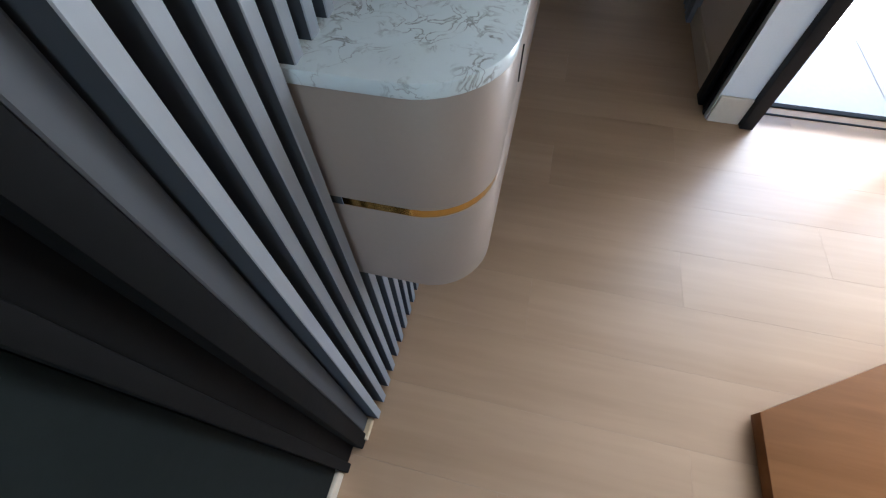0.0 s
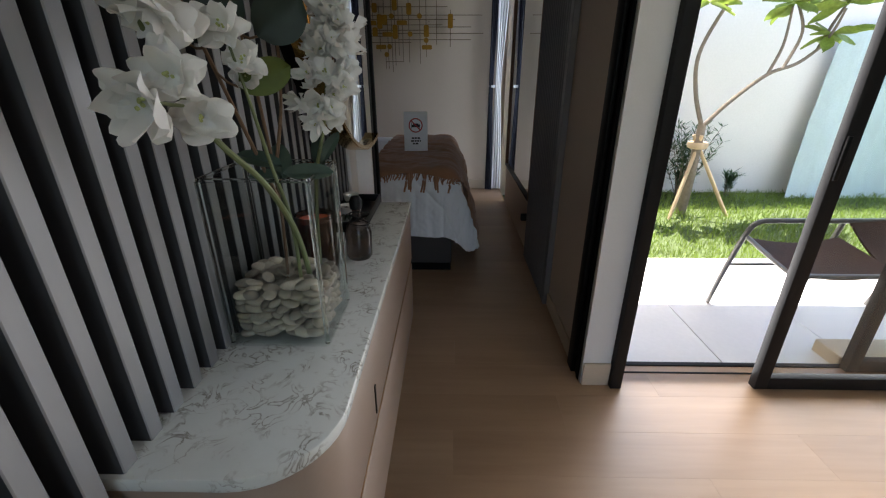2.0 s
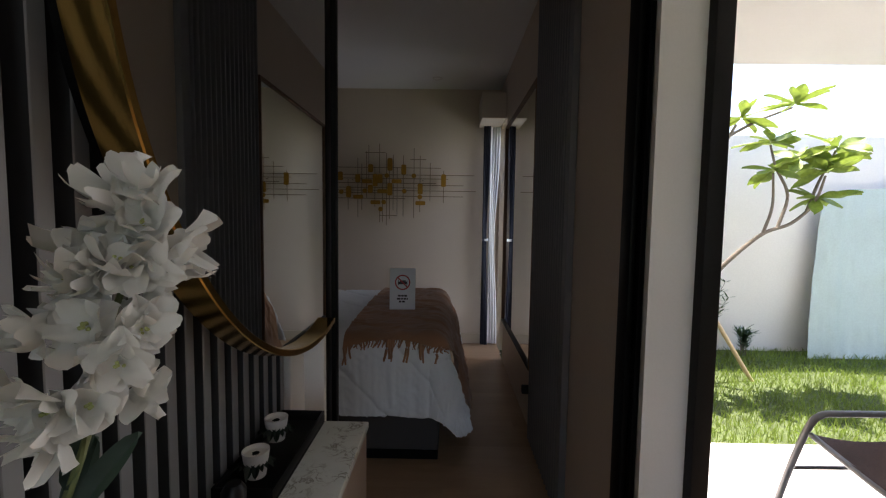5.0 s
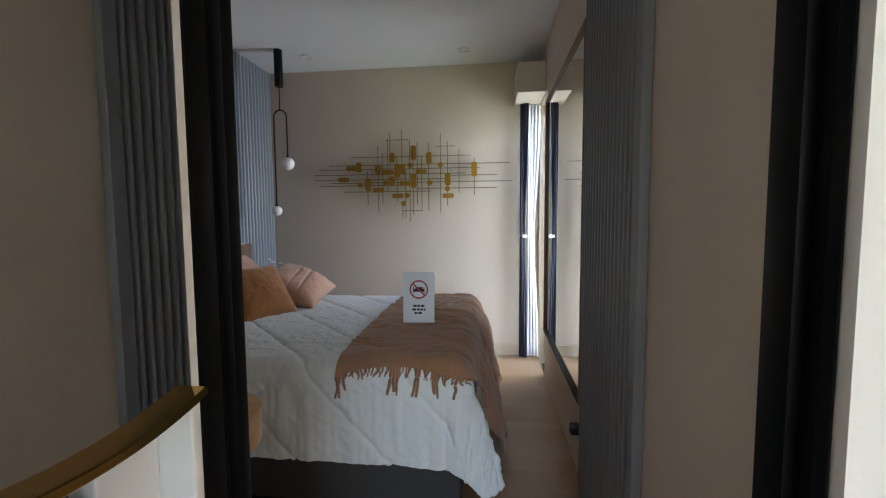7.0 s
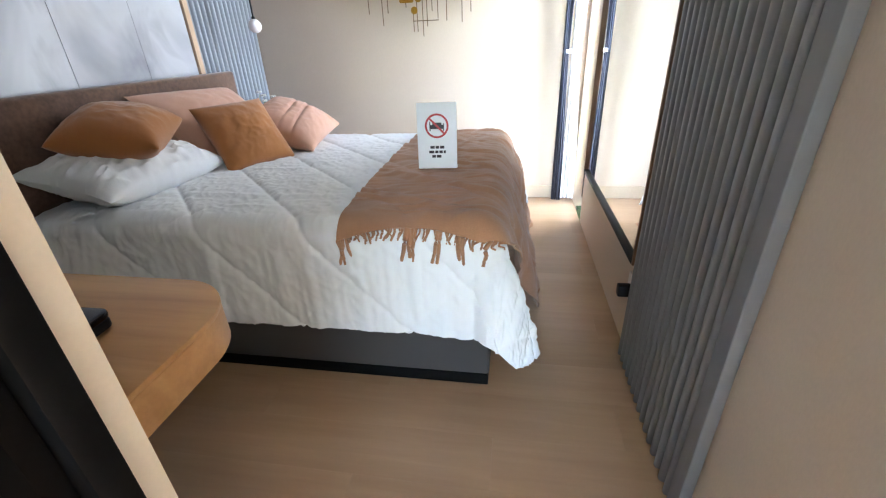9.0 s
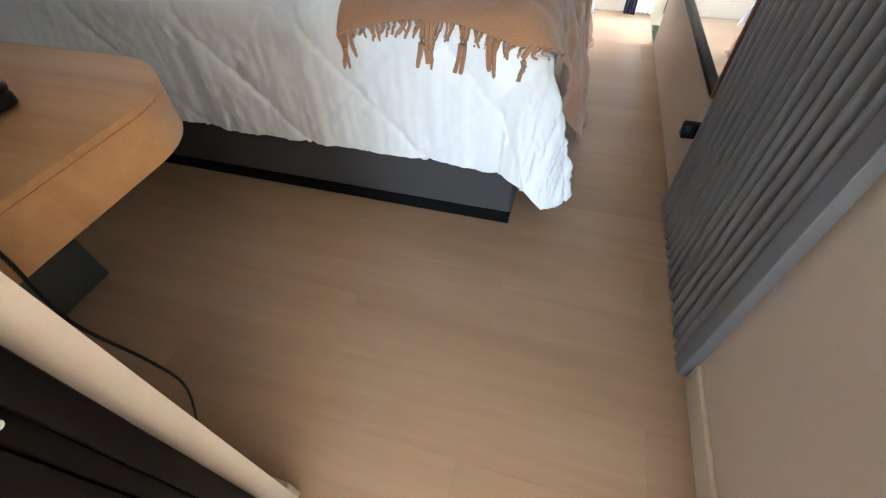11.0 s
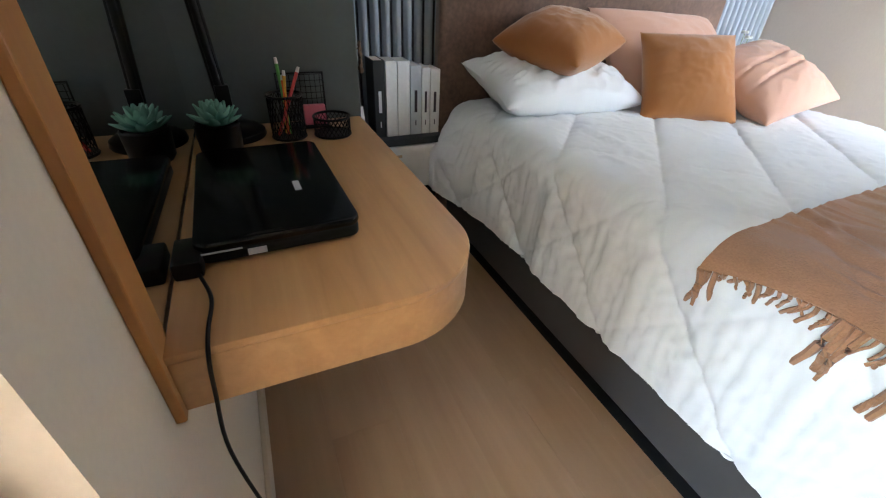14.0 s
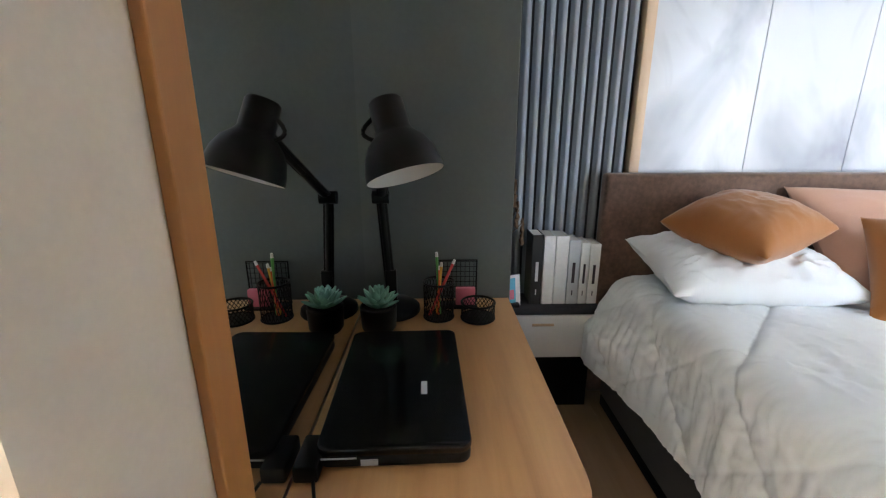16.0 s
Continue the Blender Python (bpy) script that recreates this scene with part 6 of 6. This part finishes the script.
tree()
for i, (bx, by_) in enumerate(((2.36, 5.02), (2.95, 5.10), (2.62, 5.45))):
    st = solo("stake", cyl(bmesh.new(), (bx, by_, -0.09), (2.59 + (2.59 - bx) * 0.14, 5.22 + (5.22 - by_) * 0.14, 0.66), 0.017, 0.016, 10), M["stake"], "round wooden stake propping the young tree", "stake", "stakes round the tree")
solo("rope_tie", lathe(bmesh.new(), [(0.07, -0.03), (0.085, -0.02), (0.088, 0.01), (0.08, 0.03), (0.066, 0.02)], Matrix.Translation((2.588, 5.225, 0.57)), 18), M["stake"], "rope binding the stakes to the trunk", "rope")

def shrub(cx, cy, hmax, n, seed, spread):
    s = thing("shrub", (cx, cy, -0.07), "narrow-leaved green shrub at the foot of the garden wall", "shrub", "shrubs by the wall")
    q = random.Random(seed)
    for k in range(n):
        a = q.uniform(0, 6.3)
        tip = Vector((cx + spread * math.cos(a) * q.random(), cy + spread * 0.6 * math.sin(a) * q.random(), hmax * q.uniform(0.5, 1)))
        pth = smooth_path([(cx + 0.03 * math.cos(a), cy + 0.03 * math.sin(a), -0.09), ((cx + tip.x) / 2, (cy + tip.y) / 2, tip.z * 0.55), tip], 6)
        part("twig", tube(bmesh.new(), pth, 0.005, 5, 0.4), M["bark"], s)
        bm = bmesh.new()
        for p in pth[3:]:
            for j in range(4):
                b = q.uniform(0, 6.3)
                d = Vector((math.cos(b), math.sin(b), q.uniform(0.2, 1.0))).normalized()
                sd = d.cross(Vector((0, 0, 1))).normalized()
                ln = q.uniform(0.07, 0.12)
                bm.faces.new([bm.verts.new(c) for c in (p, p + d * ln * 0.45 + sd * 0.008, p + d * ln, p + d * ln * 0.45 - sd * 0.008)])
        part("foliage", bm, M["shrub"], s, smooth=False)

shrub(2.80, 5.72, 0.72, 22, 5, 0.38)
shrub(2.45, 5.75, 0.55, 14, 6, 0.25)
shrub(3.35, 5.80, 0.22, 5, 8, 0.10)

def tarp(u, v):
    top = 1.53 + 0.30 * min(1.0, u * 2.4) + 0.03 * math.sin(u * 26)
    x = 3.93 + 0.17 * v + (7.4 - 4.0) * u
    z = -0.07 + (top + 0.07) * v
    fall = noise.noise((x * 3.4 - v * 0.5, v * 0.35, 3)) * 0.07 + noise.noise((x * 9 - v * 0.9, v * 0.6, 8)) * 0.022 + 0.010 * noise.noise((x * 14, v * 9, 5))
    return Vector((x, 5.88 - 0.14 * (1 - v) ** 2 + fall, z))
tp = solo("tarpaulin", sheet(bmesh.new(), tarp, 130, 50), M["tarp"], "pale teal tarpaulin sheet hung against the garden wall", "tarpaulin")
tp.modifiers.new("thickness", "SOLIDIFY").thickness = 0.004

def lounge_chair():
    c = thing("garden_chair", (2.0, 3.3, -0.026), "brown woven garden chair on a bent grey tube frame", "garden chair")
    g = -0.026
    front = smooth_path([(1.79, 3.385, g), (1.782, 3.31, 0.22), (1.78, 3.235, 0.44), (1.80, 3.205, 0.515), (1.88, 3.20, 0.527), (2.15, 3.20, 0.528), (2.45, 3.20, 0.53), (2.62, 3.21, 0.525), (2.66, 3.24, 0.46), (2.67, 3.37, g)], 7)
    part("arm_tube", tube(bmesh.new(), front, 0.0125, 10), M["steel"], c, "bent grey tube legs and arm")
    part("rear_leg", tube(bmesh.new(), smooth_path([(2.245, 3.37, g), (2.225, 3.29, 0.24), (2.215, 3.215, 0.515)], 6), 0.012, 10), M["steel"], c)
    part("cross_bar", cyl(bmesh.new(), (1.783, 3.30, 0.25), (2.232, 3.31, 0.25), 0.008, n=10), M["steel"], c)
    part("side_rail", tube(bmesh.new(), smooth_path([(1.785, 3.22, 0.432), (1.78, 3.05, 0.405), (1.785, 2.91, 0.385), (1.86, 2.90, 0.380), (2.24, 2.91, 0.375)], 6), 0.011, 10), M["steel"], c)
    part("seat", sheet(bmesh.new(), lambda u, v: Vector((1.775 + 0.45 * u, 2.905 + 0.315 * v, 0.388 + 0.040 * v - 0.030 * math.sin(math.pi * u))), 12, 12), M["rattan"], c, "brown woven seat")
    part("backrest", sheet(bmesh.new(), lambda u, v: Vector((2.225 + 0.40 * u, 2.915 + 0.285 * v, 0.365 + 0.155 * v + 0.03 * u - 0.02 * math.sin(math.pi * v))), 14, 12), M["rattan"], c, "brown woven back")
    for ob in c.children:
        if ob.name.startswith(("seat", "backrest")):
            ob.modifiers.new("thickness", "SOLIDIFY").thickness = 0.010

lounge_chair()

# ---- floor planks and terrace tiles ----
pieces("tile", me, tiles, patio)
PL, PW = 1.22, 0.182
plank_meshes = {}


def lay(x0, x1, y0, y1):
    """Planks in staggered rows over one room, cut at its walls."""
    row = math.floor((y0 + 1.6) / PW)
    while -1.6 + row * PW < y1 - 0.004:
        a, b = max(y0, -1.6 + row * PW), min(y1, -1.6 + (row + 1) * PW)
        x = -3.4 + (row * 0.41) % PL
        while x < x1:
            c, d = max(x0, x), min(x1, x + PL)
            if d - c > 0.01 and b - a > 0.004:
                key = (round(d - c, 3), round(b - a, 3))
                if key not in plank_meshes:
                    w, h = key[0] / 2 - 0.0001, key[1] / 2 - 0.0001
                    plank_meshes[key] = mesh_of("plank", boxed(-w, w, -h, h, -0.006, 0.0, 0.0002, 1), M["floor"])
                pieces("plank", plank_meshes[key], [((c + d) / 2, (a + b) / 2, 0.0)], floor)
            x += PL
        row += 1


lay(-0.045, 4.2, -1.6, YB)
lay(XL, XR, YB, YF)
